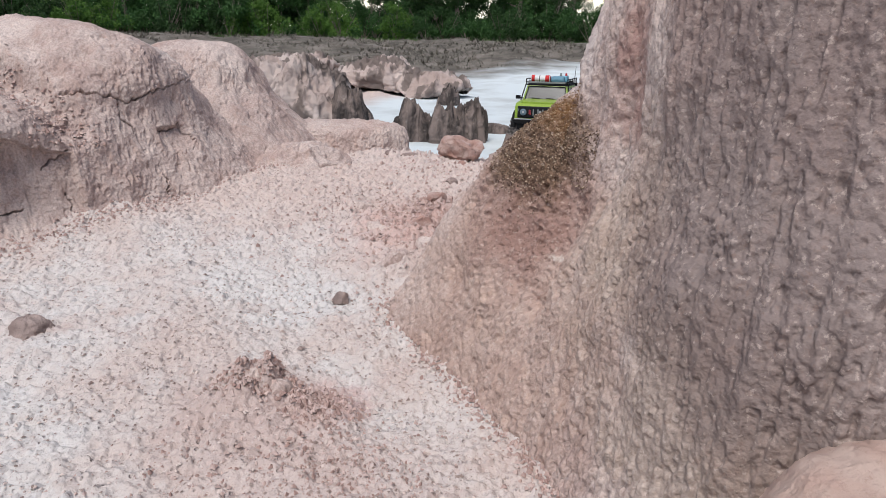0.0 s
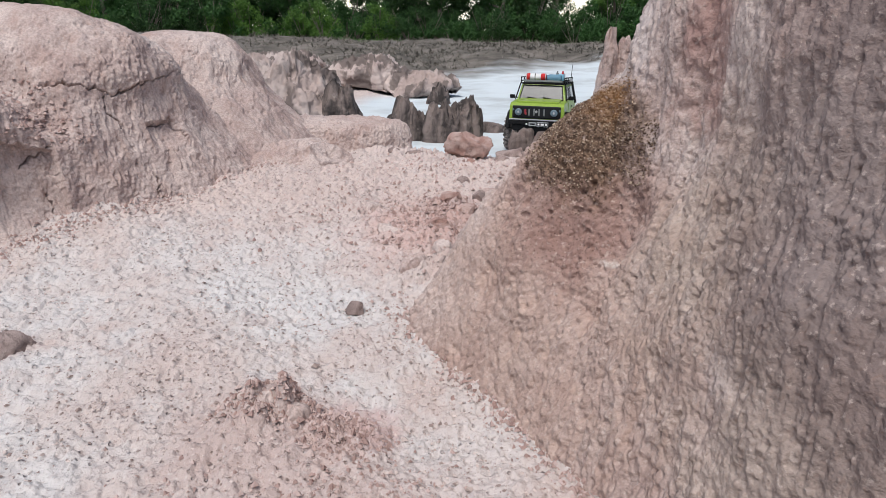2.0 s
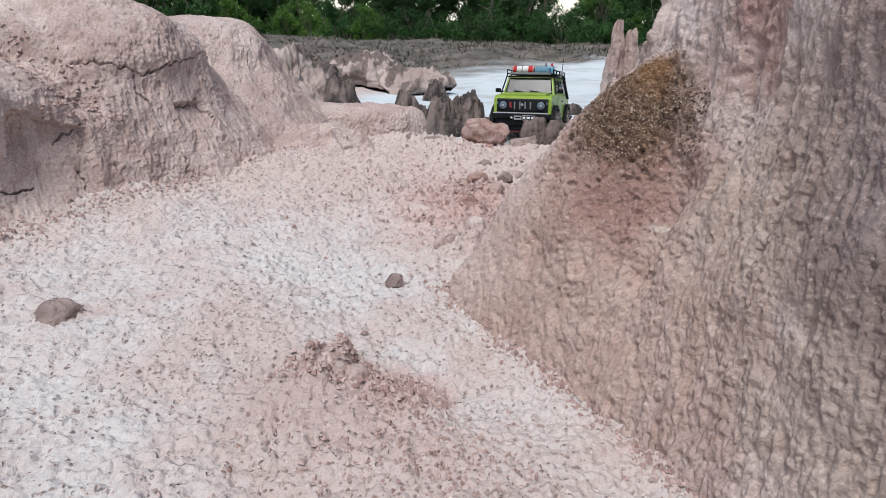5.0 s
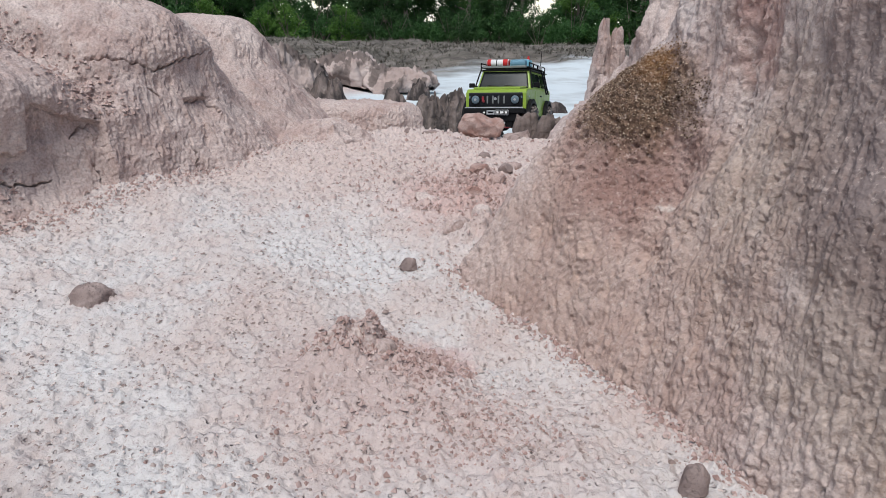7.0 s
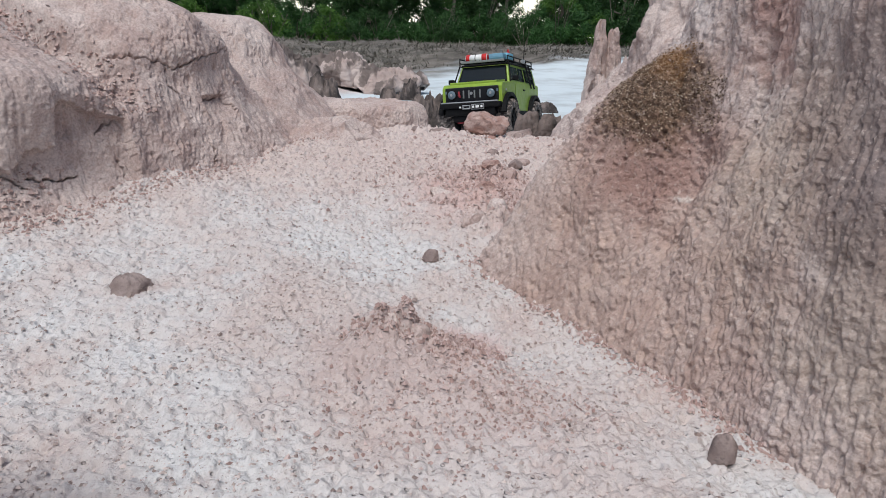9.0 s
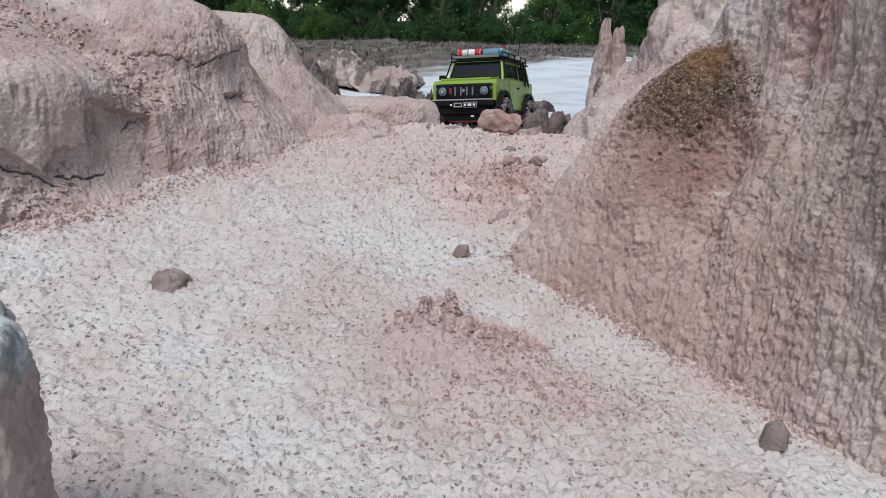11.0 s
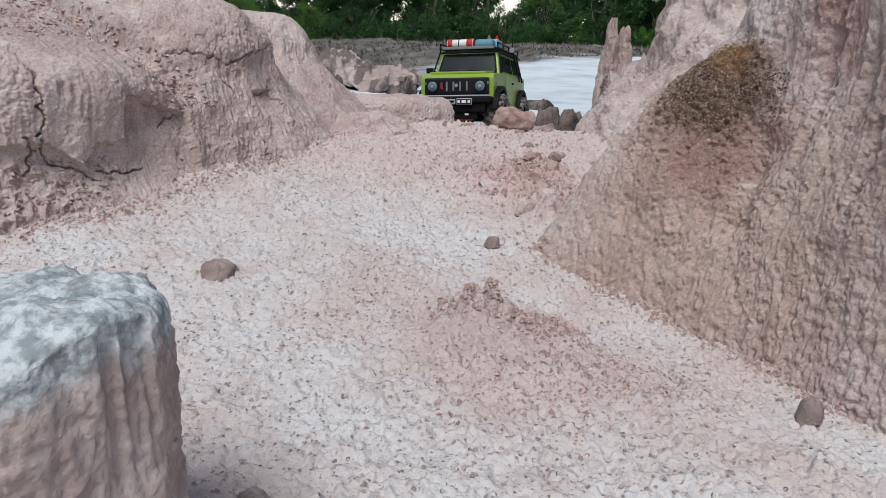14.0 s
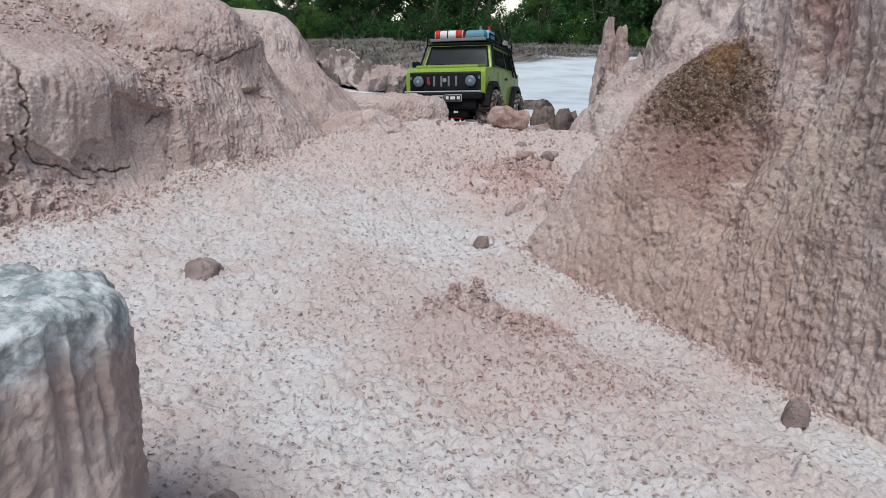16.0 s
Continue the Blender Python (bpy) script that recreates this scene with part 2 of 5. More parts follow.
# ---- the ground ----
PROFILE_Y = (-60.0, -0.5, 0.2, 0.3, 0.425, 0.5, 0.6, 0.7, 0.8, 0.93, 1.04, 1.10, 1.2, 1.3, 1.45, 1.6, 1.78, 1.98, 2.6, 5.8, 8.0, 12.0, 30.0, 44.0, 60.0, 400.0)
PROFILE_Z = (-0.04, -0.04, -0.030, -0.025, -0.019, -0.006, 0.008, 0.032, 0.054, 0.073, 0.069, 0.061, 0.030, 0.013, -0.003, -0.02, -0.042, -0.058, -0.06, -0.06, 0.11, 0.21, 0.22, 0.35, 1.2, 3.0)


def ground_height(x, y):
    z = 0
    for o, w in ((-0.04, 0.25), (0.0, 0.5), (0.04, 0.25)):
        z = z + w * np.interp(y + o * np.clip(np.abs(y), 0.5, 20), PROFILE_Y, PROFILE_Z)
    near = smoothstep(1.7, 1.2, y) * smoothstep(-1.5, -0.8, x)
    # foot of the walls: the floor curls up a little
    z = z + near * 0.012 * smoothstep(-0.30, -0.42, x + 0.75 * (y - 0.8)) * smoothstep(1.1, 0.7, y)
    z = z + near * (0.007 * fractal(x * 9, y * 9, 0, 3, seed=3) + 0.0035 * fractal(x * 42, y * 42, 0, 4, 0.6, seed=9))
    rough = smoothstep(0.62, 0.75, y) * smoothstep(1.1, 0.95, y)
    z = z + near * (0.55 + rough) * 0.0034 * np.maximum(fractal(x * 120, y * 120, 0, 3, 0.6, seed=21), -0.1)
    z = z + near * 0.0048 * np.maximum(fractal(x * 170, y * 210, 0, 2, 0.6, seed=25) - 0.08, 0.0)
    # fine crust: pressed crumbs and small pits
    knobs = fractal(x * 235, y * 235, 0, 2, 0.6, seed=27)
    z = z + near * 0.0016 * (knobs - 1.4 * smoothstep(0.30, 0.55, value_noise(x * 150, y * 175, 0, 29)))
    # crumbled heaps on the floor
    for px, py, r, h in ((-0.135, 0.437, 0.022, 0.024), (-0.155, 0.405, 0.026, 0.010), (-0.09, 0.418, 0.026, 0.008), (-0.11, 0.36, 0.05, 0.005), (-0.03, 0.71, 0.05, 0.012), (-0.04, 0.64, 0.03, 0.010), (0.0, 0.79, 0.03, 0.010), (-0.02, 0.66, 0.02, 0.012), (-0.06, 1.09, 0.09, 0.013)):
        d = np.hypot(x - px, y - py) / r
        z = z + h * np.exp(-d * d) * (1 + 0.9 * fractal(x * 95, y * 95, 0, 3, 0.6, seed=33))
    # pink banks left of the silt flat, lumpy scrub bank behind it
    pink = smoothstep(2.3, 3.4, y) * smoothstep(6.5, 5.0, y) * smoothstep(0.1, -0.45, x - 0.16 * y + 0.95)
    z = z + pink * (0.06 + 0.16 * fractal(x * 3.2, y * 2.2, 0, 5, 0.6, seed=41))
    bank = smoothstep(5.3, 7.5, y - 0.9 * np.clip(x, -3, 4)) * smoothstep(25, 12, y)
    z = z + bank * 0.17 * fractal(x * 1.4, y * 0.9, 0, 4, 0.6, seed=43)
    flat = smoothstep(1.6, 2.2, y) * smoothstep(6.5, 6.0, y) * smoothstep(-0.1, 0.3, x)
    return z + flat * 0.008 * fractal(x * 5, y * 3, 0, 3, seed=47)


def spaced(lo, hi, step, far_lo, far_hi, grow=1.07):
    mid = list(np.arange(lo, hi, step))
    out, s, v = [], step, hi
    while v < far_hi:
        out.append(v)
        s *= grow
        v += s
    back, s, v = [], step, lo
    while v > far_lo:
        s *= grow
        v -= s
        back.append(v)
    return np.array(back[::-1] + mid + out)


def build_ground():
    xs = spaced(-0.50, 0.12, 0.00125, -250, 250, 1.08)
    ys = spaced(0.17, 1.0, 0.00135, -30, 400, 1.05)
    x, y = np.meshgrid(xs, ys, indexing="ij")
    v = np.stack([x, y, ground_height(x, y)], -1).reshape(-1, 3)
    ob = new("ground", mesh_from("ground", v, grid_faces(len(xs), len(ys)), ground_clay))
    tagged(ob, "pale pink and white crumbly clay ground with silt flat", "ground", kind="structure")


build_ground()


# ---- eroded clay forms ----
def crack_depth(v, lines, width, depth, jagged=0.0065):
    """Inward push of the places near jagged lines."""
    push = np.zeros(len(v))
    jag = jagged * np.stack([fractal(v[:, 0] * 105, v[:, 1] * 105, v[:, 2] * 105, 3, 0.6, seed=s) for s in (61, 62, 63)], -1)
    if not v[:, 2].any():
        jag[:, 2] = 0
    w = v + jag
    for line in lines:
        for a, b in zip(line[:-1], line[1:]):
            a, b = np.array(a), np.array(b)
            t = np.clip(((w - a) @ (b - a)) / ((b - a) @ (b - a)), 0, 1)
            d = np.linalg.norm(w - a - t[:, None] * (b - a), axis=1)
            push = np.maximum(push, depth * np.clip(1 - d / width, 0, 1))
    return push


def eroded(name, cx, cy, stations, material, dense=(0, 360), around=360, up=160, lump=0.006, flute=0.003, grain=0.0012, flute_scale=110.0, seed=1, lump_scale=28.0, cracks=(), grooves=(), extra=None, facets=0, spikes=0.0, relief=None):
    """A block of weathered clay: upright profiles (radius, height) at compass angles about an axis, smoothed, fluted and pitted."""
    angles = np.array([a for a, _ in stations], float)
    k = max(len(p) for _, p in stations)
    prof = np.array([list(p) + [p[-1]] * (k - len(p)) for _, p in stations], float)
    a0, a1 = dense
    n1 = around if a1 - a0 >= 360 else int(around * 0.82)
    th = np.linspace(a0, a1, n1, endpoint=False)
    if n1 < around:
        th = np.concatenate([th, np.linspace(a1, a0 + 360, around - n1, endpoint=False)])
    ext = np.concatenate([angles - 360, angles, angles + 360])
    table = np.concatenate([prof, prof, prof])

    def at(t):
        return np.stack([np.stack([np.interp(t, ext, table[:, j, c]) for c in (0, 1)], -1) for j in range(k)], 1)

    wide = 6.0
    rz = sum(w * at(th + o) for o, w in ((-wide, 0.2), (-wide / 2, 0.2), (0, 0.2), (wide / 2, 0.2), (wide, 0.2)))
    u = np.linspace(0, k - 1, up)
    i = np.clip(u.astype(int), 0, k - 2)
    f = (u - i)[None, :, None]
    p0, p1 = rz[:, np.clip(i - 1, 0, k - 1)], rz[:, i]
    p2, p3 = rz[:, i + 1], rz[:, np.clip(i + 2, 0, k - 1)]
    c = 0.5 * (2 * p1 + (p2 - p0) * f + (2 * p0 - 5 * p1 + 4 * p2 - p3) * f ** 2 + (3 * p1 - p0 - 3 * p2 + p3) * f ** 3)
    r, z = np.maximum(c[..., 0], 0), c[..., 1]
    t = np.radians(th)[:, None]
    v = np.stack([cx + r * np.cos(t), cy + r * np.sin(t), z], -1)
    if facets:
        rng = np.random.default_rng(seed)
        mid = (v.reshape(-1, 3).max(0) + v.reshape(-1, 3).min(0)) / 2
        half = (v.reshape(-1, 3).max(0) - v.reshape(-1, 3).min(0)) / 2
        q = (v - mid) / half
        for _ in range(facets):
            d = rng.normal(0, 1, 3) + np.array((0, -0.3, 0.25))
            d /= np.linalg.norm(d)
            over = np.maximum(q @ d - rng.uniform(0.50, 0.88), 0)
            q = q - 0.92 * over[..., None] * d
        v = mid + q * half
    # outward normals of the smooth form
    da = np.roll(v, -1, 0) - np.roll(v, 1, 0)
    db = np.gradient(v, axis=1)
    nn = np.cross(da, db)
    nn /= np.maximum(np.linalg.norm(nn, axis=-1, keepdims=True), 1e-9)
    x, y, zz = v[..., 0], v[..., 1], v[..., 2]
    steep = np.clip(1.15 - np.abs(nn[..., 2]), 0, 1)
    if relief:
        s = relief(x, y, zz, steep)
    else:
        s = lump * fractal(x * lump_scale, y * lump_scale, zz * lump_scale * 0.8, 4, 0.55, seed)
        ridge = 1 - 2.6 * np.abs(fractal(x * flute_scale, y * flute_scale, zz * flute_scale * 0.07, 3, 0.5, seed + 20))
        bead = 0.7 + 0.45 * value_noise(x * flute_scale * 1.1, y * flute_scale * 1.1, zz * flute_scale * 0.75, seed + 25)
        band = 0.40 + 0.60 * smoothstep(0.14, 0.04, zz)
        s = s + flute * steep * ridge * bead * band
        s = s + grain * fractal(x * 260, y * 260, zz * 200, 3, 0.6, seed + 40)
        pit = fractal(x * 85, y * 85, zz * 30, 3, 0.6, seed + 60)
        s = s - 0.5 * grain * smoothstep(0.12, 0.42, pit)
        pock = fractal(x * 190, y * 190, zz * 70, 2, 0.6, seed + 70)
        s = s - 0.9 * band * grain * steep * smoothstep(0.05, 0.35, pock)
    s = s * smoothstep(0.0, 0.03, r)
    if cracks:
        fx = 0.37 * np.radians((np.degrees(np.arctan2(y - cy, x - cx)) + 180) % 360)
        lines = [[(0.37 * radians((a + 180) % 360), h, 0.0) for a, h in line] for line in cracks]
        s = s - crack_depth(np.stack([fx, zz, 0 * fx], -1).reshape(-1, 3), lines, 0.00115, 0.010, 0.0065).reshape(s.shape)
    for line, width, depth in grooves:
        s = s - crack_depth(v.reshape(-1, 3), (line,), width, depth).reshape(s.shape)
    if extra:
        s = s + extra(th[:, None], v)
    v = v + nn * s[..., None]
    if spikes:
        top, low = v[..., 2].max(), v[..., 2].min()
        k = smoothstep(0.35, 0.9, (v[..., 2] - low) / (top - low))
        v[..., 2] += k * spikes * (0.6 - 2.6 * np.abs(fractal(v[..., 0] * 27, v[..., 1] * 18, 0, 3, 0.6, seed + 90)))
    v[:, -1] = v[:, -1].mean(0)
    ob = new(name, mesh_from(name, v.reshape(-1, 3), grid_faces(len(th), up, True), material))
    return ob


def weathering(lump, lump_scale, rib, thin, grain, foot_top=0.0, foot=0.0, crust=0.0, seed=1):
    """Relief of rain-worn clay: broad lumps, upright ribs and drip lines, a fluted beaded foot, knobbly crust, grain."""
    def relief(x, y, z, steep):
        s = lump * fractal(x * lump_scale, y * lump_scale, z * lump_scale * 0.8, 4, 0.5, seed)
        low = smoothstep(foot_top, foot_top * 0.45, z + 0.35 * foot_top * fractal(x * 24, y * 24, z * 8, 2, seed=seed + 2)) if foot else 0.0
        s = s + rib * (1 - low) * steep * fractal(x * 33, y * 33, z * 3.2, 3, 0.55, seed + 4)
        drip = fractal(x * 190, y * 190, z * 8, 2, 0.5, seed + 6)
        s = s - thin * (1 - 0.6 * low) * steep * smoothstep(0.0, 0.45, drip) * (0.55 + 0.9 * np.abs(value_noise(x * 60, y * 60, z * 45, seed + 7)))
        if foot:
            wob = 0.004 * fractal(x * 45, y * 45, z * 70, 2, seed=seed + 8)
            col = value_noise((x + wob) * 165, (y + wob) * 165, z * 7, seed + 10)
            bead = fractal(x * 260, y * 260, z * 150, 2, 0.5, seed + 12)
            s = s - low * foot * np.clip(1 - np.abs(col) / 0.30, 0, 1) * (0.75 + 0.7 * bead) + low * foot * 0.75 * bead
        if crust:
            where = smoothstep(0.05, 0.38, fractal(x * 26, y * 26, z * 16, 3, 0.55, seed + 14))
            s = s + crust * where * (np.abs(fractal(x * 230, y * 230, z * 150, 2, 0.5, seed + 16)) * 2.2 - 0.3)
            s = s - crust * 0.8 * smoothstep(0.50, 0.66, value_noise(x * 190, y * 190, z * 150, seed + 17))
        return s + grain * fractal(x * 300, y * 300, z * 240, 2, 0.6, seed + 18)
    return relief


def lump_stations(rx, ry, z0, z1, turn=0.0, shape=((1.0, 0.0), (0.97, 0.3), (0.88, 0.62), (0.7, 0.88), (0.4, 0.98), (0.0, 1.0)), uneven=0.12, seed=1, buried=0.03):
    rng = random.Random(seed)
    out = []
    for a in range(0, 360, 20):
        b = radians(a - turn)
        r = 1 / math.sqrt((math.cos(b) / rx) ** 2 + (math.sin(b) / ry) ** 2)
        g = 1 + rng.uniform(-uneven, uneven)
        h = 1 + rng.uniform(-uneven, uneven) * 0.5
        pts = [(r * g * shape[0][0] * 1.03, z0 - buried)]
        pts += [(r * g * q, z0 + (z1 - z0) * (w * h if q > 0 else w)) for q, w in shape]
        out.append((a, pts))
    return out


# the tall block with its mossy buttress
RIGHT = [
    (60, ((0.16, -0.04), (0.15, 0.05), (0.145, 0.15), (0.14, 0.25), (0.13, 0.36), (0.09, 0.43), (0, 0.44))),
    (110, ((0.20, -0.04), (0.18, 0.06), (0.165, 0.15), (0.15, 0.24), (0.14, 0.35), (0.09, 0.43), (0, 0.44))),
    (135, ((0.27, -0.02), (0.22, 0.08), (0.18, 0.15), (0.155, 0.22), (0.14, 0.35), (0.09, 0.43), (0, 0.44))),
    (148, ((0.35, -0.01), (0.288, 0.09), (0.250, 0.15), (0.192, 0.209), (0.15, 0.31), (0.09, 0.43), (0, 0.44))),
    (156, ((0.375, -0.02), (0.302, 0.09), (0.256, 0.15), (0.192, 0.209), (0.15, 0.31), (0.09, 0.43), (0, 0.44))),
    (165, ((0.33, -0.03), (0.276, 0.075), (0.236, 0.140), (0.176, 0.206), (0.145, 0.31), (0.09, 0.43), (0, 0.44))),
    (175, ((0.265, -0.03), (0.222, 0.06), (0.175, 0.13), (0.155, 0.20), (0.138, 0.33), (0.09, 0.43), (0, 0.44))),
    (183, ((0.245, -0.03), (0.200, 0.07), (0.166, 0.13), (0.150, 0.20), (0.135, 0.33), (0.09, 0.43), (0, 0.44))),
    (194, ((0.228, -0.04), (0.198, 0.06), (0.176, 0.13), (0.157, 0.19), (0.14, 0.33), (0.09, 0.43), (0, 0.44))),
    (206, ((0.222, -0.04), (0.202, 0.06), (0.183, 0.13), (0.165, 0.20), (0.15, 0.33), (0.09, 0.43), (0, 0.44))),
    (218, ((0.232, -0.04), (0.216, 0.06), (0.206, 0.13), (0.186, 0.20), (0.17, 0.33), (0.10, 0.43), (0, 0.44))),
    (231, ((0.262, -0.04), (0.248, 0.06), (0.240, 0.14), (0.222, 0.21), (0.20, 0.33), (0.11, 0.43), (0, 0.44))),
    (243, ((0.29, -0.04), (0.272, 0.06), (0.263, 0.14), (0.245, 0.22), (0.22, 0.33), (0.12, 0.43), (0, 0.44))),
    (270, ((0.32, -0.04), (0.30, 0.06), (0.285, 0.14), (0.26, 0.22), (0.23, 0.33), (0.12, 0.43), (0, 0.44))),
    (320, ((0.25, -0.04), (0.24, 0.06), (0.23, 0.14), (0.21, 0.22), (0.19, 0.33), (0.11, 0.43), (0, 0.44))),
]
PILLAR_GROOVES = (
    (((0.108, 0.532, 0.215), (0.104, 0.505, 0.175), (0.094, 0.462, 0.120), (0.080, 0.445, 0.07)), 0.022, 0.010),
    (((0.135, 0.43, 0.27), (0.128, 0.432, 0.235), (0.120, 0.432, 0.205)), 0.012, 0.010),
    (((0.118, 0.43, 0.20), (0.110, 0.425, 0.15), (0.098, 0.415, 0.10), (0.09, 0.40, 0.04)), 0.007, 0.009),
    (((0.112, 0.36, 0.16), (0.104, 0.355, 0.10), (0.098, 0.35, 0.05)), 0.006, 0.005),
    (((0.13, 0.395, 0.245), (0.122, 0.39, 0.20), (0.114, 0.385, 0.15)), 0.006, 0.005),
    (((0.14, 0.30, 0.22), (0.128, 0.295, 0.16), (0.12, 0.29, 0.10)), 0.008, 0.006),
)
def shoulder(th, v):
    """The mossy shoulder swells out of the pillar; a hollow parts it from the face."""
    x, y, z = v[..., 0], v[..., 1], v[..., 2]
    d = np.sqrt((x - 0.070) ** 2 + (y - 0.535) ** 2 + (z - 0.165) ** 2)
    swell = 0.009 * np.exp(-(d / 0.042) ** 2)
    rough = np.exp(-(d / 0.055) ** 4) * 0.0022 * fractal(x * 210, y * 210, z * 210, 2, 0.6, seed=64)
    holes = np.exp(-(d / 0.075) ** 4) * 0.0035 * smoothstep(0.45, 0.62, value_noise(x * 165, y * 165, z * 165, 65))
    return swell + rough - holes


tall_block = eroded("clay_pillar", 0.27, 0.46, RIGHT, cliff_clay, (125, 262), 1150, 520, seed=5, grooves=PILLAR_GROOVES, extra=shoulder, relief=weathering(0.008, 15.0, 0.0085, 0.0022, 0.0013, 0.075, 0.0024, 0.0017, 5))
tagged(tall_block, "tall fluted pink clay pillar with brown mossy shoulder", "clay pillar")

# the long bank with its rounded brow
LEFT = [
    (-150, ((0.50, -0.02), (0.46, 0.07), (0.43, 0.13), (0.38, 0.18), (0.28, 0.21), (0.15, 0.24), (0, 0.26))),
    (-100, ((0.50, -0.02), (0.46, 0.06), (0.44, 0.12), (0.42, 0.17), (0.33, 0.205), (0.18, 0.235), (0, 0.26))),
    (-73, ((0.43, -0.01), (0.415, 0.05), (0.405, 0.11), (0.40, 0.165), (0.34, 0.20), (0.20, 0.235), (0, 0.26))),
    (-60, ((0.405, 0.0), (0.385, 0.06), (0.385, 0.115), (0.388, 0.165), (0.33, 0.198), (0.21, 0.24), (0, 0.265))),
    (-52, ((0.395, 0.0), (0.380, 0.06), (0.372, 0.11), (0.365, 0.155), (0.30, 0.19), (0.22, 0.245), (0, 0.27))),
    (-45, ((0.39, 0.01), (0.375, 0.065), (0.360, 0.11), (0.345, 0.15), (0.30, 0.195), (0.22, 0.258), (0, 0.275))),
    (-36, ((0.39, 0.02), (0.372, 0.07), (0.355, 0.12), (0.338, 0.165), (0.30, 0.22), (0.225, 0.268), (0, 0.275))),
    (-27, ((0.405, 0.03), (0.382, 0.08), (0.362, 0.125), (0.345, 0.17), (0.325, 0.235), (0.23, 0.262), (0, 0.27))),
    (-17, ((0.43, 0.04), (0.394, 0.09), (0.366, 0.135), (0.350, 0.18), (0.325, 0.222), (0.23, 0.245), (0, 0.265))),
    (-6, ((0.46, 0.05), (0.41, 0.09), (0.362, 0.13), (0.332, 0.17), (0.295, 0.20), (0.2, 0.235), (0, 0.26))),
    (20, ((0.44, 0.03), (0.40, 0.07), (0.345, 0.12), (0.29, 0.16), (0.25, 0.19), (0.18, 0.22), (0, 0.26))),
    (90, ((0.40, -0.06), (0.38, 0.0), (0.34, 0.08), (0.29, 0.15), (0.24, 0.19), (0.16, 0.22), (0, 0.26))),
    (150, ((0.50, -0.06), (0.46, 0.0), (0.42, 0.08), (0.36, 0.15), (0.26, 0.20), (0.16, 0.23), (0, 0.26))),
]
# cracks and edges on the bank: compass angle about its axis, height
LEFT_CRACKS = (
    ((-43.0, 0.186), (-38.9, 0.181), (-35.6, 0.180), (-32.2, 0.173), (-29.0, 0.174), (-26.2, 0.183), (-21.0, 0.188), (-17.6, 0.192), (-14.6, 0.188)),
    ((-17.6, 0.192), (-17.8, 0.208)),
    ((-33.1, 0.168), (-33.0, 0.154), (-32.0, 0.148), (-31.4, 0.137)),
    ((-71.0, 0.188), (-68.8, 0.169), (-67.6, 0.158), (-67.6, 0.138), (-67.5, 0.123), (-68.1, 0.111), (-68.8, 0.106)),
    ((-70.5, 0.107), (-68.9, 0.097), (-69.0, 0.086), (-70.0, 0.070)),
    ((-68.2, 0.103), (-67.0, 0.084), (-64.9, 0.075), (-62.9, 0.071), (-61.0, 0.060)),
    ((-60.5, 0.070), (-57.6, 0.064), (-53.4, 0.066)),
    ((-45.0, 0.125), (-47.1, 0.115), (-49.6, 0.107)),
    ((-28.4, 0.088), (-29.4, 0.052)),
    ((-46.3, 0.079), (-46.4, 0.060)),
    ((-11.2, 0.133), (-9.9, 0.110)),
    ((-25.7, 0.139), (-20.5, 0.141), (-19.3, 0.115)),
)
SCAR_A = (-90, -72, -68, -65.7, -64.5, -63.4, -61.7, -60.7, -56.5, -56.1, -53.7, -52.4, -49.8, -45.9, -44.5, -43.0)
SCAR_Z = (0.09, 0.10, 0.099, 0.095, 0.081, 0.078, 0.081, 0.094, 0.099, 0.136, 0.143, 0.139, 0.129, 0.127, 0.118, -0.05)
GULLY_Z, GULLY_A = (0.10, 0.14, 0.173, 0.191, 0.208, 0.225, 0.26), (-41.5, -43.0, -44.5, -47.5, -50.5, -54.0, -62.0)


def bank_scar(th, v):
    """The front lobe overhangs a broken lower edge; a rubbly gully parts it from the brow."""
    x, y, z = v[..., 0], v[..., 1], v[..., 2]
    t = th + 0 * z
    edge = np.interp(t, SCAR_A, SCAR_Z) + 0.010 * fractal(x * 100, y * 100, 0, 3, 0.6, seed=55)
    d = -0.0115 * smoothstep(0.0012, -0.0012, z - edge) * smoothstep(0.03, 0.065, z)
    d = d + 0.004 * smoothstep(0.0, 0.02, z - edge) * smoothstep(0.20, 0.16, z) * smoothstep(-42, -47, t)
    mid = np.interp(z, GULLY_Z, GULLY_A)
    gap = np.exp(-((t - mid) / np.where(t < mid, 5.0, 3.2)) ** 2) * smoothstep(0.115, 0.165, z) * smoothstep(0.29, 0.24, z)
    d = d - 0.027 * gap * (1 + 0.35 * fractal(x * 60, y * 60, z * 60, 3, 0.6, seed=58))
    brow = 0.007 * smoothstep(0.165, 0.195, z + 0.01 * fractal(x * 25, y * 25, 0, 2, seed=57)) * smoothstep(-43, -39, t) * smoothstep(-8, -14, t) * smoothstep(0.30, 0.24, z)
    broken = smoothstep(-59, -64, t) * smoothstep(0.10, 0.07, z)
    d = d + broken * 0.007 * (0.4 - 1.8 * np.abs(fractal(x * 48, y * 48, z * 48, 3, 0.6, seed=59)))
    notch = smoothstep(-27.0, -25.5, t) * smoothstep(-19.0, -20.5, t) * smoothstep(0.142, 0.138, z) * smoothstep(0.105, 0.125, z)
    return d + brow - 0.006 * notch


left_bank = eroded("clay_bank", -0.68, 1.0, LEFT, clay, (-95, 15), 900, 460, seed=11, cracks=LEFT_CRACKS, extra=bank_scar, relief=weathering(0.010, 17.0, 0.0060, 0.0026, 0.0008, 0.06, 0.0014, 0.0014, 11))
tagged(left_bank, "rounded pale pink clay bank with cracked brow", "clay bank")

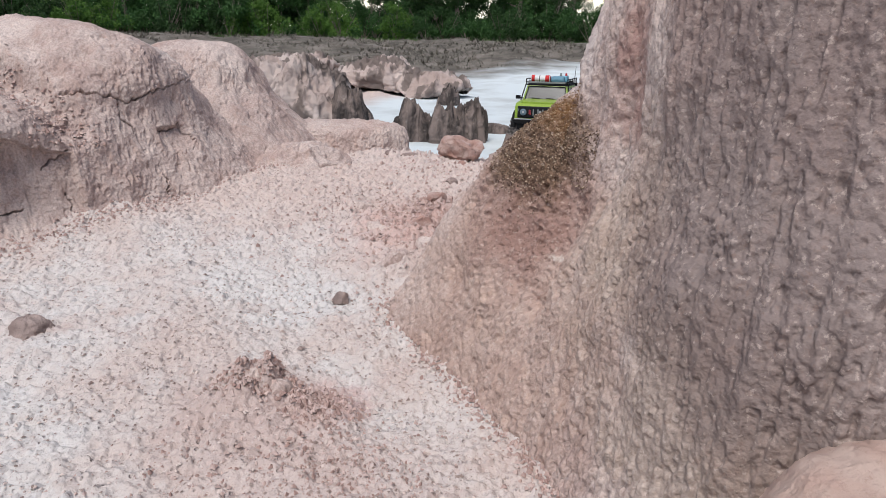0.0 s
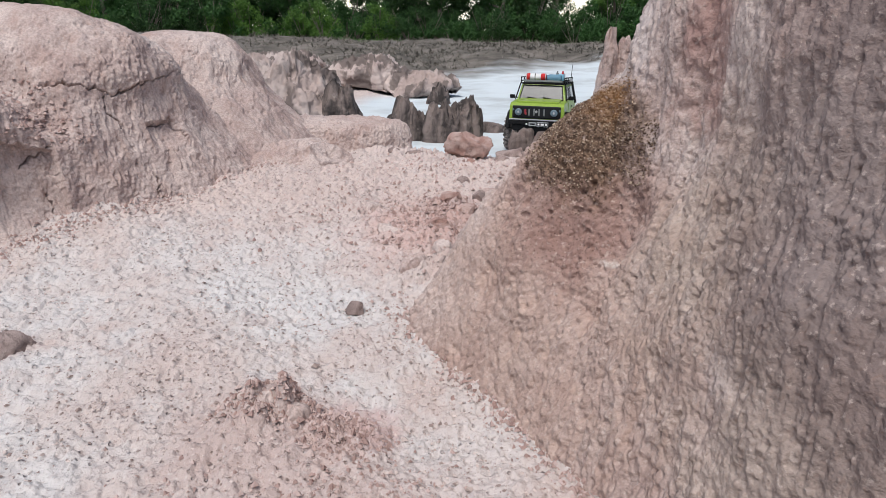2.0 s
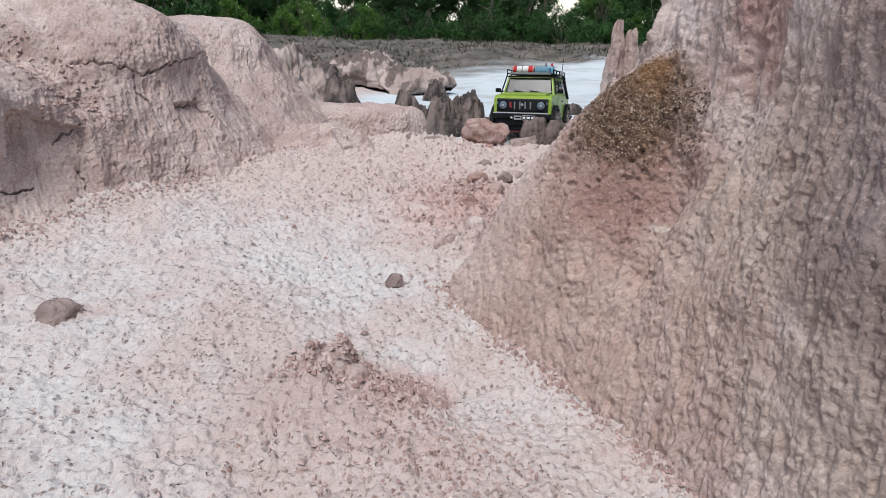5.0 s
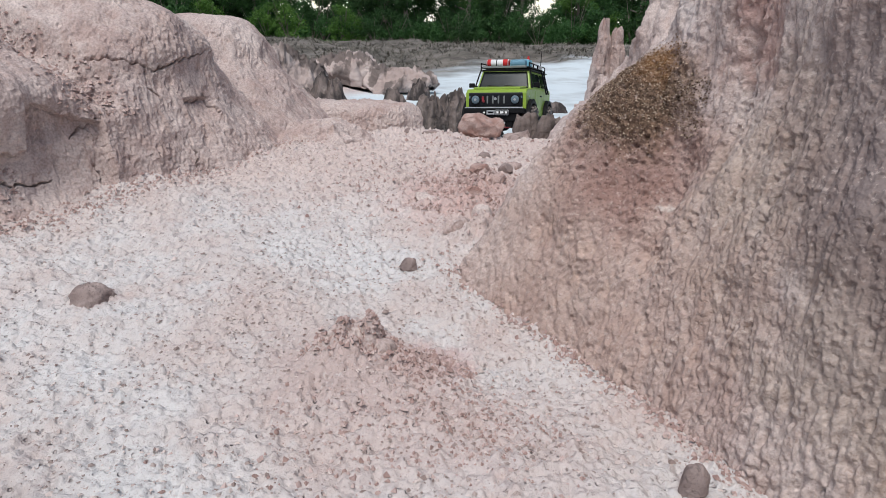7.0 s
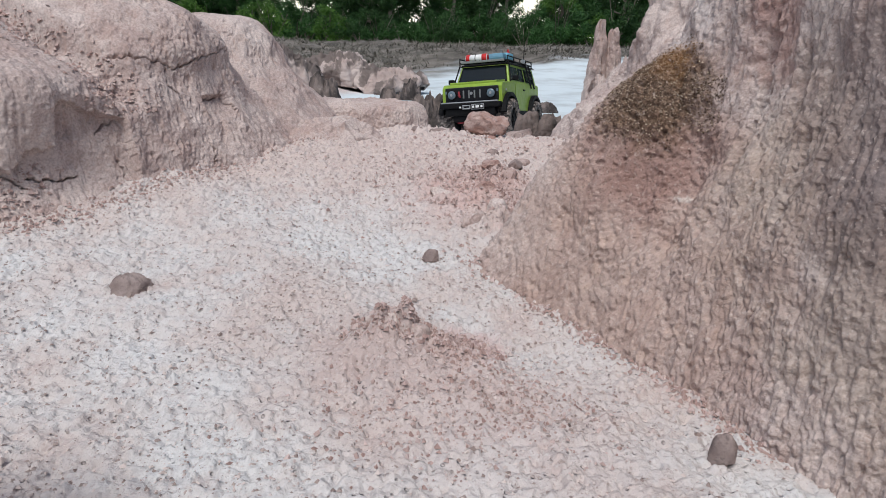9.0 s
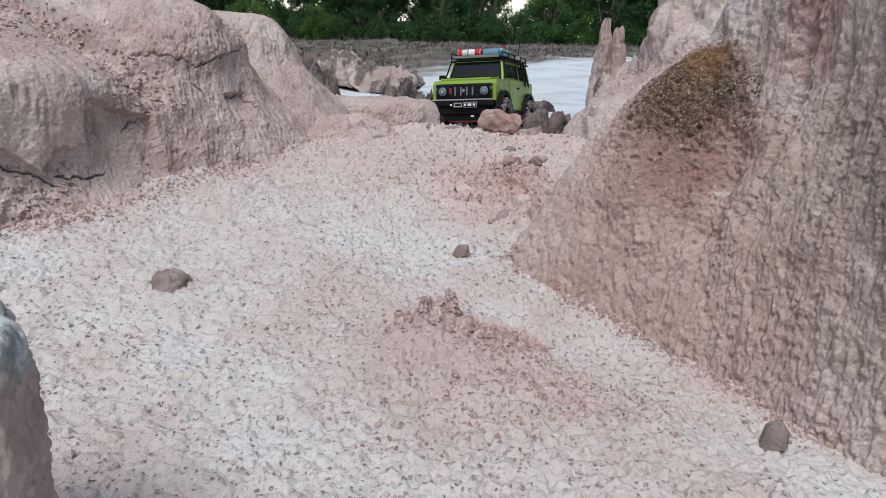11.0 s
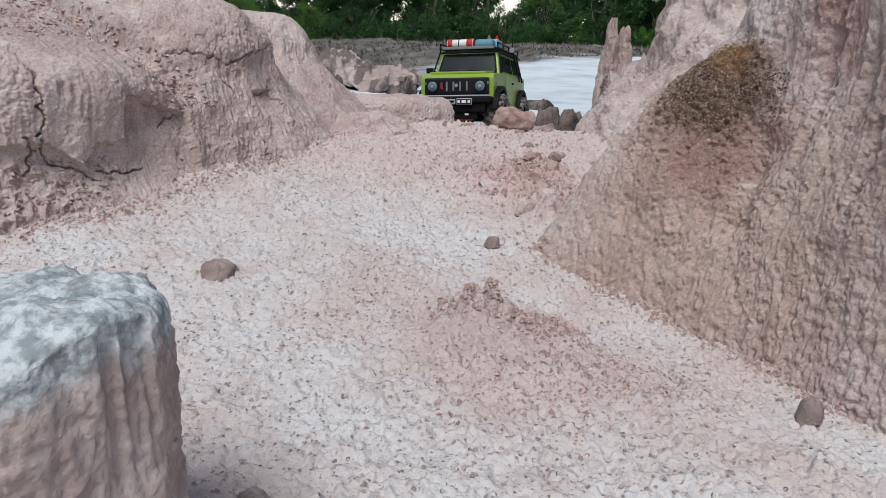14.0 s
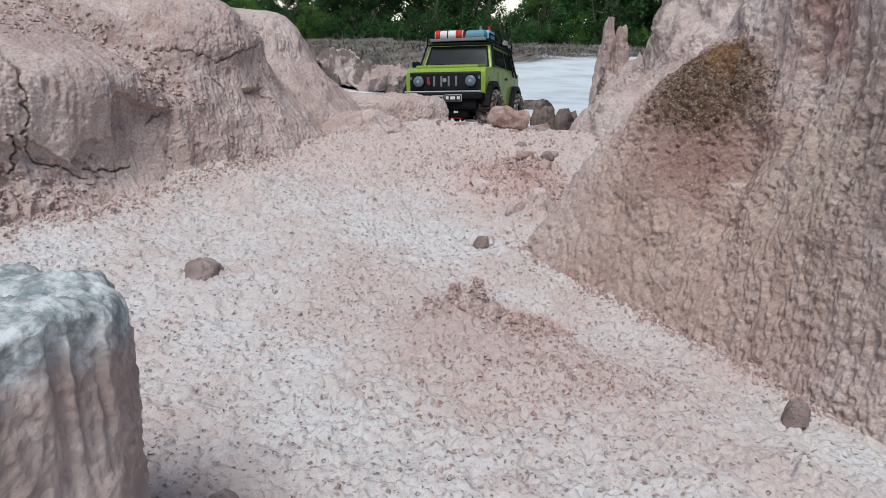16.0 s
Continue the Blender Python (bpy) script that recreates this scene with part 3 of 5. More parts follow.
# the hump behind the bank
HUMP = [(a, ((0.25 * g, 0.03), (0.205 * g, 0.085), (0.152 * g, 0.135), (0.116 * g, 0.175), (0.094 * g, 0.215), (0.060 * g, 0.240), (0, 0.246))) for a, g in ((-120, 0.95), (-60, 1.0), (-25, 1.0), (0, 0.97), (40, 0.9), (120, 0.9), (180, 0.9))]
hump = eroded("clay_hump", -0.405, 1.12, HUMP, clay, (-110, 30), 460, 260, seed=17, relief=weathering(0.010, 18.0, 0.0110, 0.0030, 0.0007, crust=0.0010, seed=17))
tagged(hump, "steep rounded pink clay hump behind the bank", "clay hump")

FLAT_TOP = ((1.0, 0.0), (0.97, 0.45), (0.90, 0.80), (0.74, 0.96), (0.4, 1.0), (0.0, 1.01))
low_mound = eroded("clay_mound", -0.173, 1.165, lump_stations(0.118, 0.07, 0.065, 0.113, 0, FLAT_TOP, 0.06, 3), clay, (-160, 20), 300, 130, seed=23, relief=weathering(0.008, 26.0, 0.004, 0.002, 0.0012, 0.2, 0.0014, 0.0014, 23))
tagged(low_mound, "low flat-topped pink clay mound on the crest", "clay mound")

talus = eroded("clay_mound", -0.215, 1.0, lump_stations(0.075, 0.06, 0.07, 0.10, 20, ((1, 0), (0.85, 0.25), (0.65, 0.6), (0.45, 0.85), (0.2, 0.97), (0, 1)), 0.15, 5), clay, (0, 360), 200, 80, 0.009, 0.001, 0.002, 90.0, 29, 60.0)
tagged(talus, "small crumbled pink clay heap at the hump's foot", "clay mound")

# the slope beside the pillar and the eroded ridge beyond it
SLOPE = [(a, ((r0, zf), (r0 * 0.97, 0.072), (r0 * 0.86, 0.122), (r0 * 0.72, 0.160), (r0 * 0.62, 0.23), (r0 * 0.50, 0.36), (0, 0.46))) for a, r0, zf in ((90, 0.42, -0.08), (125, 0.366, -0.08), (143, 0.318, -0.06), (165, 0.305, -0.02), (180, 0.335, 0.02), (195, 0.375, 0.02), (210, 0.425, 0.02), (230, 0.46, 0.02), (255, 0.42, 0.02), (300, 0.3, 0.0))]
slope = eroded("clay_ridge", 0.50, 1.12, SLOPE, clay, (110, 270), 520, 300, seed=37, relief=weathering(0.030, 13.0, 0.010, 0.003, 0.0016, crust=0.003, seed=37))
tagged(slope, "pale pink clay ridge sloping up from the floor", "clay ridge")
SPIRE = ((1.0, 0.0), (0.95, 0.35), (0.84, 0.6), (0.66, 0.8), (0.42, 0.95), (0.0, 1.0))
for n_, (sx, sy, rx, ry, z0, z1, tw, lab) in enumerate((
        (0.345, 1.505, 0.026, 0.032, 0.03, 0.272, 0, "thin pointed grey-pink clay spire on the ridge"),
        (0.372, 1.50, 0.024, 0.03, 0.03, 0.252, 0, "short clay spire joined to a taller one"),
        (0.345, 1.45, 0.050, 0.07, -0.02, 0.160, 20, "blunt pink clay block at the ridge's end"),
        (0.345, 1.34, 0.055, 0.07, -0.02, 0.185, 40, "worn pink clay shoulder on the ridge"),
        (0.297, 1.19, 0.017, 0.02, 0.08, 0.203, 0, "dark-topped clay knob on the ridge"),
        (0.305, 1.14, 0.014, 0.014, 0.08, 0.170, 0, "small dark clay stub on the ridge"),
        (0.31, 1.085, 0.018, 0.02, 0.14, 0.248, 0, "rounded clay knob under the wall's top"))):
    ob = eroded("clay_spire", sx, sy, lump_stations(rx, ry, z0, z1, tw, SPIRE, 0.16, 40 + n_), clay, (0, 360), 150, 150, seed=50 + n_, facets=4, relief=weathering(0.010, 34.0, 0.008, 0.004, 0.0016, crust=0.002, seed=50 + n_))
    tagged(ob, lab, "clay spire", "spires on the ridge")

# dark weathered rocks on the silt flat
def make_dark_rock():
    n = Nodes("dark_rock")
    s = n.noise(22, 5, 0.6, stretch=(1, 1, 0.25))
    c = n.mix(n.ramp(s, 0.38, 0.66), (0.05, 0.042, 0.04), (0.20, 0.16, 0.145))
    c = n.mix(n.ramp(n.noise(55, 4, 0.6), 0.55, 0.78, 0, 0.5), c, (0.36, 0.31, 0.285))
    return n.finish(c, 0.9, n.noise(90, 4, 0.6), 0.006, 0.8)


dark_rock = make_dark_rock()
JAG = ((1.0, 0.0), (0.92, 0.4), (0.8, 0.7), (0.6, 0.88), (0.3, 0.97), (0.0, 1.0))
DARK = (
    (-0.098, 2.20, 0.068, 0.06, -0.065, 0.055, "blocky dark weathered rock on the silt"),
    (0.012, 2.17, 0.084, 0.05, -0.065, 0.050, "jagged dark rock with pale streaks"),
    (0.088, 2.20, 0.050, 0.05, -0.065, 0.062, "pointed dark rock at the group's end"),
    (-0.32, 2.32, 0.060, 0.07, -0.065, 0.090, "dark pointed rock beside a larger one"),
    (0.19, 2.45, 0.05, 0.04, -0.065, -0.03, "small dark stone lying on the silt"),
    (0.46, 3.1, 0.05, 0.04, -0.065, -0.03, "low grey rock lying on the silt"),
    (0.58, 3.0, 0.08, 0.04, -0.065, -0.022, "low grey rock lying on the silt"),
    (-0.35, 2.75, 0.06, 0.04, -0.06, -0.005, "low grey rock at the flat's edge"),
    (0.02, 3.5, 0.05, 0.05, -0.065, 0.03, "small upright grey rock on the silt"),
)
for n_, (sx, sy, rx, ry, z0, z1, lab) in enumerate(DARK):
    ob = eroded("rock", sx, sy, lump_stations(rx, ry, z0, z1, 0, JAG, 0.22, 70 + n_), dark_rock, (0, 360), 110, 90, 0.012 * min(1, rx / 0.05), 0.009 * min(1, rx / 0.05), 0.002, 42.0, 80 + n_, 26.0, (), (), None, 0, 0.030 if z1 > 0 else 0.0)
    tagged(ob, lab, "rock", "dark rocks on the flat")

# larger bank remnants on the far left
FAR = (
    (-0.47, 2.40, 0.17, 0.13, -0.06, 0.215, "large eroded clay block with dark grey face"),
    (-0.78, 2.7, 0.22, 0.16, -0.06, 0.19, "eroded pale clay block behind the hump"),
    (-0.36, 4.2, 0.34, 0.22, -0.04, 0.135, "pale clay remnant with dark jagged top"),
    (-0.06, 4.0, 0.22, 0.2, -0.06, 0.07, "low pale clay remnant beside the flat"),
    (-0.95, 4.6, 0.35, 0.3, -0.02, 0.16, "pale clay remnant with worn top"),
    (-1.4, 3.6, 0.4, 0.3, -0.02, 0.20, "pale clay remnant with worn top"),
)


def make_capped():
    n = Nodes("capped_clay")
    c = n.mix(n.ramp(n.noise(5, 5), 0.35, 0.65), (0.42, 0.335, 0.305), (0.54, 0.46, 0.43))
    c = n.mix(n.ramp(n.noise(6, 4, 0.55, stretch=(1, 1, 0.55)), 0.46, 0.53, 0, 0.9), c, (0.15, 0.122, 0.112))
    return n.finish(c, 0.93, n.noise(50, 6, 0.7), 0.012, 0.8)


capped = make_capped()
# the bright evening sky low behind the trees
glow = bpy.data.materials.new("horizon_glow")
glow.use_nodes = True
lamp_node = glow.node_tree.nodes.new("ShaderNodeEmission")
lamp_node.inputs["Color"].default_value, lamp_node.inputs["Strength"].default_value = (1.0, 0.95, 0.80, 1), 1.5
glow.node_tree.links.new(lamp_node.outputs[0], glow.node_tree.nodes["Material Output"].inputs["Surface"])
backdrop = new("backdrop", mesh_from("backdrop", [(-260, 260, -1), (260, 260, -1), (260, 260, 45), (-260, 260, 45)], [(0, 1, 2, 3)], glow, False))
tagged(backdrop, "bright cream evening sky low behind the trees", "sky", kind="structure")
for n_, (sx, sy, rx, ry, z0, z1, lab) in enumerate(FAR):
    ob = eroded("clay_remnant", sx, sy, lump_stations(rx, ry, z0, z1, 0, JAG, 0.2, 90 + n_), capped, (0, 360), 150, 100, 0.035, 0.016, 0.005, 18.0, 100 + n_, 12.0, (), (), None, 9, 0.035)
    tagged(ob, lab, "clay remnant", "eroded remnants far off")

# ---- stones and small clay pieces ----
def make_stone(name, a, b, spot):
    n = Nodes(name)
    c = n.mix(n.ramp(n.noise(60, 5, 0.6), 0.35, 0.65), a, b)
    c = n.mix(n.ramp(n.noise(240, 4, 0.65), 0.52, 0.7, 0, 0.6), c, spot)
    return n.finish(c, 0.9, n.noise(330, 6, 0.7), 0.003, 0.9)


grey_stone = make_stone("grey_brown_stone", (0.26, 0.20, 0.185), (0.42, 0.335, 0.31), (0.14, 0.105, 0.095))
red_stone = make_stone("red_clay_stone", (0.38, 0.235, 0.20), (0.50, 0.38, 0.345), (0.25, 0.125, 0.10))
orange_clay = make_stone("orange_clay", (0.53, 0.375, 0.32), (0.60, 0.46, 0.40), (0.42, 0.28, 0.235))
BOULDER = ((1.0, 0.0), (1.0, 0.35), (0.90, 0.7), (0.66, 0.93), (0.3, 1.0), (0.0, 1.02))
DOME = ((1.0, 0.0), (0.93, 0.4), (0.78, 0.7), (0.55, 0.9), (0.25, 0.99), (0.0, 1.0))
STONES = (
    ("stone", -0.352, 0.512, 0.017, 0.014, 0.015, 20, DOME, grey_stone, "rounded grey-brown stone half sunk in the clay"),
    ("stone", -0.097, 0.592, 0.0085, 0.009, 0.013, 0, BOULDER, grey_stone, "small dark stone lying on the clay floor"),
    ("stone", 0.052, 0.291, 0.0085, 0.008, 0.017, 0, DOME, grey_stone, "small pointed stone standing on the clay floor"),
    ("stone", -0.283, 0.226, 0.010, 0.009, 0.012, 40, BOULDER, grey_stone, "small dark stone close to the lens"),
    ("stone", 0.027, 1.062, 0.041, 0.028, 0.042, 8, JAG, red_stone, "blocky red clay stone with pale top on the crest"),
    ("stone", -0.008, 0.796, 0.012, 0.010, 0.013, 30, BOULDER, red_stone, "crumbled red clay clod on the floor"),
    ("stone", 0.028, 0.815, 0.010, 0.008, 0.011, 30, BOULDER, grey_stone, "small brown stone near the pillar's foot"),
    ("stone", -0.052, 1.04, 0.020, 0.012, 0.007, 10, DOME, grey_stone, "thin flat stone lying on the crest"),
    ("stone", -0.085, 1.06, 0.009, 0.007, 0.005, 0, DOME, grey_stone, "tiny flat stone lying on the crest"),
    ("stone", 0.03, 1.015, 0.008, 0.006, 0.005, 0, DOME, red_stone, "tiny red stone before the red block"),
    ("stone", 0.075, 1.03, 0.013, 0.006, 0.008, 25, DOME, grey_stone, "flat dark stone beside the red block"),
    ("stone", 0.012, 0.90, 0.009, 0.007, 0.006, 0, DOME, grey_stone, "tiny grey stone on the floor"),
    ("stone", 0.135, 1.235, 0.030, 0.024, 0.062, 0, SPIRE, dark_rock, "small jagged dark stone behind the crest"),
    ("stone", 0.175, 1.215, 0.038, 0.026, 0.056, 0, JAG, dark_rock, "small dark stone leaning on the ridge's foot"),
    ("clod", -0.137, 0.440, 0.019, 0.015, 0.010, 10, DOME, red_stone, "crumbly pink clay clod heaped on the floor"),
    ("clod", -0.120, 0.428, 0.012, 0.010, 0.008, 50, DOME, red_stone, "crumbly pink clay clod heaped on the floor"),
    ("clod", -0.018, 0.676, 0.012, 0.011, 0.020, 0, SPIRE, orange_clay, "pointed pink clay clod at the pillar's foot"),
    ("clod", -0.045, 0.655, 0.014, 0.010, 0.010, 30, DOME, orange_clay, "rounded pink clay clod at the pillar's foot"),
    ("clod", -0.022, 0.735, 0.013, 0.010, 0.011, 15, DOME, red_stone, "crumbled red clay clod on the floor"),
    ("clod", 0.012, 0.765, 0.009, 0.008, 0.008, 15, BOULDER, red_stone, "crumbled red clay clod on the floor"),
    ("clod", -0.075, 0.735, 0.014, 0.008, 0.006, 0, DOME, orange_clay, "flat pink clay clod on the floor"),
    ("clod", -0.10, 0.80, 0.016, 0.009, 0.006, 20, DOME, orange_clay, "flat pink clay clod on the floor"),
    ("clod", 0.045, 0.86, 0.013, 0.009, 0.008, 20, DOME, orange_clay, "pale clay clod near the ridge's foot"),
    ("stone", 0.105, 1.16, 0.024, 0.016, 0.03, 0, BOULDER, grey_stone, "grey-pink stone behind the crest"),
)
for n_, (kind, sx, sy, rx, ry, h, tw, shape, mat, lab) in enumerate(STONES):
    g = float(ground_height(np.array([sx]), np.array([sy]))[0])
    k = rx / 0.02
    mat = clay if kind == "clod" and "red" not in lab else mat
    ob = eroded(kind, sx, sy, lump_stations(rx, ry, g, g + h, tw, shape, 0.16, 120 + n_, 0.006), mat, (0, 360), 64, 40, 0.0085 * min(k, 1.6), 0.0012 * min(k, 1.5), 0.0022 * min(k, 1.0), 160.0, 140 + n_, 70.0 / max(k, 0.4), (), (), None, (2 if mat is dark_rock else 3 if shape is DOME else 9) if kind == "stone" else 4, 0.018 if mat is dark_rock else 0.0)
    tagged(ob, lab, kind, "stones on the clay" if kind == "stone" else "clods on the clay")


def make_stump():
    n = Nodes("lichen_clay")
    c = n.mix(n.ramp(n.noise(40, 5), 0.35, 0.65), (0.35, 0.275, 0.25), (0.45, 0.375, 0.35))
    top = n.ramp(n.calc("ADD", n.axis(2), n.calc("MULTIPLY", n.calc("SUBTRACT", n.noise(60, 4), 0.5), 0.05)), 0.097, 0.113)
    lich = n.mix(n.ramp(n.noise(110, 5, 0.65), 0.4, 0.62), (0.25, 0.285, 0.29), (0.56, 0.585, 0.59))
    c = n.mix(top, c, lich)
    c = flecks(n, c, 90, (0.58, 0.55, 0.53), (0.19, 0.15, 0.14), 0.35)
    return n.finish(c, 0.93, clay_relief(n, 260), 0.0018, 1.0)


lichen_clay = make_stump()
STUMP = ((1.0, 0.0), (0.97, 0.3), (0.93, 0.6), (0.90, 0.88), (0.78, 0.985), (0.0, 1.0))
stump = eroded("clay_stump", -0.352, 0.158, lump_stations(0.062, 0.055, -0.03, 0.119, 0, STUMP, 0.08, 9), lichen_clay, (-150, 60), 380, 260, seed=151, relief=weathering(0.006, 30.0, 0.006, 0.0024, 0.0009, crust=0.0010, seed=151))
tagged(stump, "pitted clay stump with grey lichen on top", "clay stump")
knob = eroded("clay_boulder", 0.187, 0.185, lump_stations(0.105, 0.055, -0.02, 0.108, 0, DOME, 0.08, 12), orange_clay, (90, 270), 200, 120, 0.006, 0.001, 0.0015, 90.0, 157, 40.0)
tagged(knob, "smooth orange-pink clay boulder at the pillar's foot", "clay boulder")


def make_crumb():
    n = Nodes("clay_crumb")
    r = n.geo.outputs["Random Per Island"]
    c = n.mix(n.ramp(r, 0.0, 1.0), (0.26, 0.20, 0.18), (0.60, 0.51, 0.475))
    return n.finish(c, 0.95, n.noise(600, 3), 0.001, 0.6)


crumb_clay = make_crumb()


def flakes(pos, size, flat, rng):
    """Small irregular five-cornered pieces, as one mesh."""
    n = len(pos)
    a = rng.uniform(0, 2 * np.pi, (n, 1)) + np.array([[0, 1.7, 3.1, 4.6]]) + rng.uniform(-0.4, 0.4, (n, 4))
    rad = size[:, None] * rng.uniform(0.5, 1.2, (n, 4))
    base = np.stack([rad * np.cos(a), rad * np.sin(a), rng.uniform(-0.35, 0.25, (n, 4)) * size[:, None] * flat], -1)
    apex = np.stack([rng.uniform(-0.35, 0.35, n) * size, rng.uniform(-0.35, 0.35, n) * size, size * flat * rng.uniform(0.6, 1.3, n)], -1)
    v = np.concatenate([base, apex[:, None]], 1) + pos[:, None]
    f = np.array([[0, 1, 4], [1, 2, 4], [2, 3, 4], [3, 0, 4]])
    return v.reshape(-1, 3), (f[None] + 5 * np.arange(n)[:, None, None]).reshape(-1, 3)


def scatter_crumbs():
    rng = np.random.default_rng(4)
    x, y = rng.uniform(-0.60, 0.12, 44000), 0.12 + 1.0 * rng.uniform(0, 1, 44000) ** 1.45
    dense = fractal(x * 14, y * 14, 0, 3, seed=71) + 0.55 * smoothstep(0.62, 0.72, y) * smoothstep(1.0, 0.8, y) * smoothstep(-0.25, -0.05, x)
    keep = (dense + rng.uniform(-0.5, 0.5, len(x)) > -0.12) & (x < 0.14 - 0.33 * (y - 0.25)) & (y > 0.0)
    x, y = x[keep], y[keep]
    size = 0.0005 + 0.0018 * rng.uniform(0, 1, len(x)) ** 2.4
    big = rng.uniform(0, 1, len(x)) < 0.01
    size[big] *= 1.8
    pos = np.stack([x, y, ground_height(x, y) + size * 0.1], -1)
    v, f = flakes(pos, size, 0.6, rng)
    ob = new("clay_crumbs", mesh_from("clay_crumbs", v, f, crumb_clay, False))
    tagged(ob, "small dry clay crumbs and chips strewn over the floor", "clay crumbs", kind="stuff")


scatter_crumbs()


def make_rubble():
    n = Nodes("clay_rubble")
    r = n.geo.outputs["Random Per Island"]
    c = n.mix(n.ramp(r, 0.0, 1.0), (0.33, 0.225, 0.20), (0.53, 0.415, 0.385))
    return n.finish(c, 0.95, n.noise(500, 4), 0.001, 0.8)


rubble_clay = make_rubble()


def scatter_rubble():
    """Loose pink rubble on the heaps and along the foot of the walls."""
    rng = np.random.default_rng(31)
    xs, ys, ss = [], [], []
    for px, py, sx, sy, n, top in ((-0.137, 0.436, 0.015, 0.011, 1300, 0.0026), (-0.088, 0.420, 0.013, 0.013, 800, 0.0022), (-0.06, 0.35, 0.03, 0.03, 700, 0.0014), (-0.012, 0.735, 0.030, 0.050, 1300, 0.0034), (-0.005, 0.79, 0.012, 0.010, 260, 0.0040), (-0.12, 0.33, 0.05, 0.03, 420, 0.0022), (-0.10, 0.78, 0.06, 0.05, 700, 0.0028), (0.0, 0.95, 0.07, 0.07, 700, 0.0034)):
        xs.append(rng.normal(px, sx, n))
        ys.append(rng.normal(py, sy, n))
        ss.append(0.0007 + top * rng.uniform(0, 1, n) ** 2.2)
    for line, n, off in ((((-0.57, 0.585), (-0.47, 0.655), (-0.36, 0.765), (-0.30, 0.90), (-0.22, 0.98)), 2600, 0.014), (((-0.065, 0.61), (0.02, 0.465), (0.07, 0.37), (0.09, 0.30)), 1500, 0.008)):
        p = np.array(line)
        u = rng.uniform(0, len(p) - 1.001, n)
        i = u.astype(int)
        q = p[i] + (u - i)[:, None] * (p[i + 1] - p[i]) + rng.normal(0, off, (n, 2))
        xs.append(q[:, 0])
        ys.append(q[:, 1])
        ss.append(0.0007 + 0.0026 * rng.uniform(0, 1, n) ** 2.5)
    x, y, size = np.concatenate(xs), np.concatenate(ys), np.concatenate(ss)
    pos = np.stack([x, y, ground_height(x, y) + size * 0.15], -1)
    v, f = flakes(pos, size, 0.95, rng)
    tagged(new("clay_rubble", mesh_from("clay_rubble", v, f, rubble_clay, False)), "loose reddish-pink clay rubble on heaps and wall feet", "clay rubble", kind="stuff")


scatter_rubble()


def scatter_gully():
    """Broken bits lying in the bank's gully and on its rough upper slope."""
    rng = np.random.default_rng(52)
    me = left_bank.data
    co = np.empty(len(me.vertices) * 3, dtype=np.float32)
    me.vertices.foreach_get("co", co)
    co = co.reshape(-1, 3)
    a = np.degrees(np.arctan2(co[:, 1] - 1.0, co[:, 0] + 0.68))
    mid = np.interp(co[:, 2], GULLY_Z, GULLY_A)
    near = (np.abs(a - mid + 1.5) < 5 + 4 * rng.uniform(0, 1, len(a)) ** 3) & (co[:, 2] > 0.125) & (co[:, 2] < 0.25)
    slope_top = (a > -80) & (a < mid) & (co[:, 2] > 0.197) & (co[:, 2] < 0.245)
    foot = (a > -75) & (a < -58) & (co[:, 2] > 0.0) & (co[:, 2] < 0.08)
    pick = np.concatenate([rng.choice(np.nonzero(m)[0], n) for m, n in ((near, 900), (slope_top, 1100), (foot, 700))])
    size = 0.0006 + 0.0036 * rng.uniform(0, 1, len(pick)) ** 2.6
    v, f = flakes(co[pick] + np.array([0, 0, 0.0004]), size, 0.9, rng)
    tagged(new("clay_chips", mesh_from("clay_chips", v, f, rubble_clay, False)), "broken pink clay chips lying in the bank's gully", "clay chips", kind="stuff")


scatter_gully()


def make_moss():
    n = Nodes("dry_moss")
    r = n.geo.outputs["Random Per Island"]
    c = n.mix(n.ramp(r, 0.0, 0.85), (0.05, 0.03, 0.02), (0.21, 0.14, 0.095))
    c = n.mix(n.ramp(r, 0.76, 0.90), c, (0.44, 0.355, 0.275))
    c = n.mix(n.calc("MULTIPLY", n.ball(0.108, 0.525, 0.198, 0.026, 0.014, 0.04, 60), 0.5), c, (0.27, 0.13, 0.04))
    return n.finish(c, 0.95, n.noise(500, 3), 0.001, 0.5)


dry_moss = make_moss()


def scatter_moss():
    """Dry moss scraps bedded on the buttress's faces."""
    rng = np.random.default_rng(8)
    me = tall_block.data
    co = np.empty(len(me.vertices) * 3, dtype=np.float32)
    me.vertices.foreach_get("co", co)
    co = co.reshape(-1, 3)
    d = np.linalg.norm(co - np.array([0.082, 0.520, 0.172]), axis=1) + 0.022 * fractal(co[:, 0] * 45, co[:, 1] * 45, co[:, 2] * 45, 3, seed=81)
    near = np.nonzero(d + rng.uniform(0, 0.034, len(d)) < 0.060)[0]
    pick = rng.choice(near, min(9000, len(near)), replace=False)
    p = co[pick] + rng.uniform(-0.0006, 0.0006, (len(pick), 3))
    v, f = flakes(p, rng.uniform(0.0003, 0.0011, len(p)), 0.9, rng)
    tagged(new("dry_moss", mesh_from("dry_moss", v, f, dry_moss, False)), "dry brown moss crust on the clay shoulder", "moss", kind="stuff")


scatter_moss()


# ---- scrub and trees beyond the flat ----
def make_leaf(name, dark, light):
    n = Nodes(name)
    r = n.geo.outputs["Random Per Island"]
    c = n.mix(n.ramp(n.noise(0.45, 3), 0.35, 0.65), dark, light)
    c = n.mix(r, n.mix(0.45, c, (0.012, 0.02, 0.008)), n.mix(0.3, c, (0.10, 0.17, 0.035)))
    return n.finish(c, 0.6)


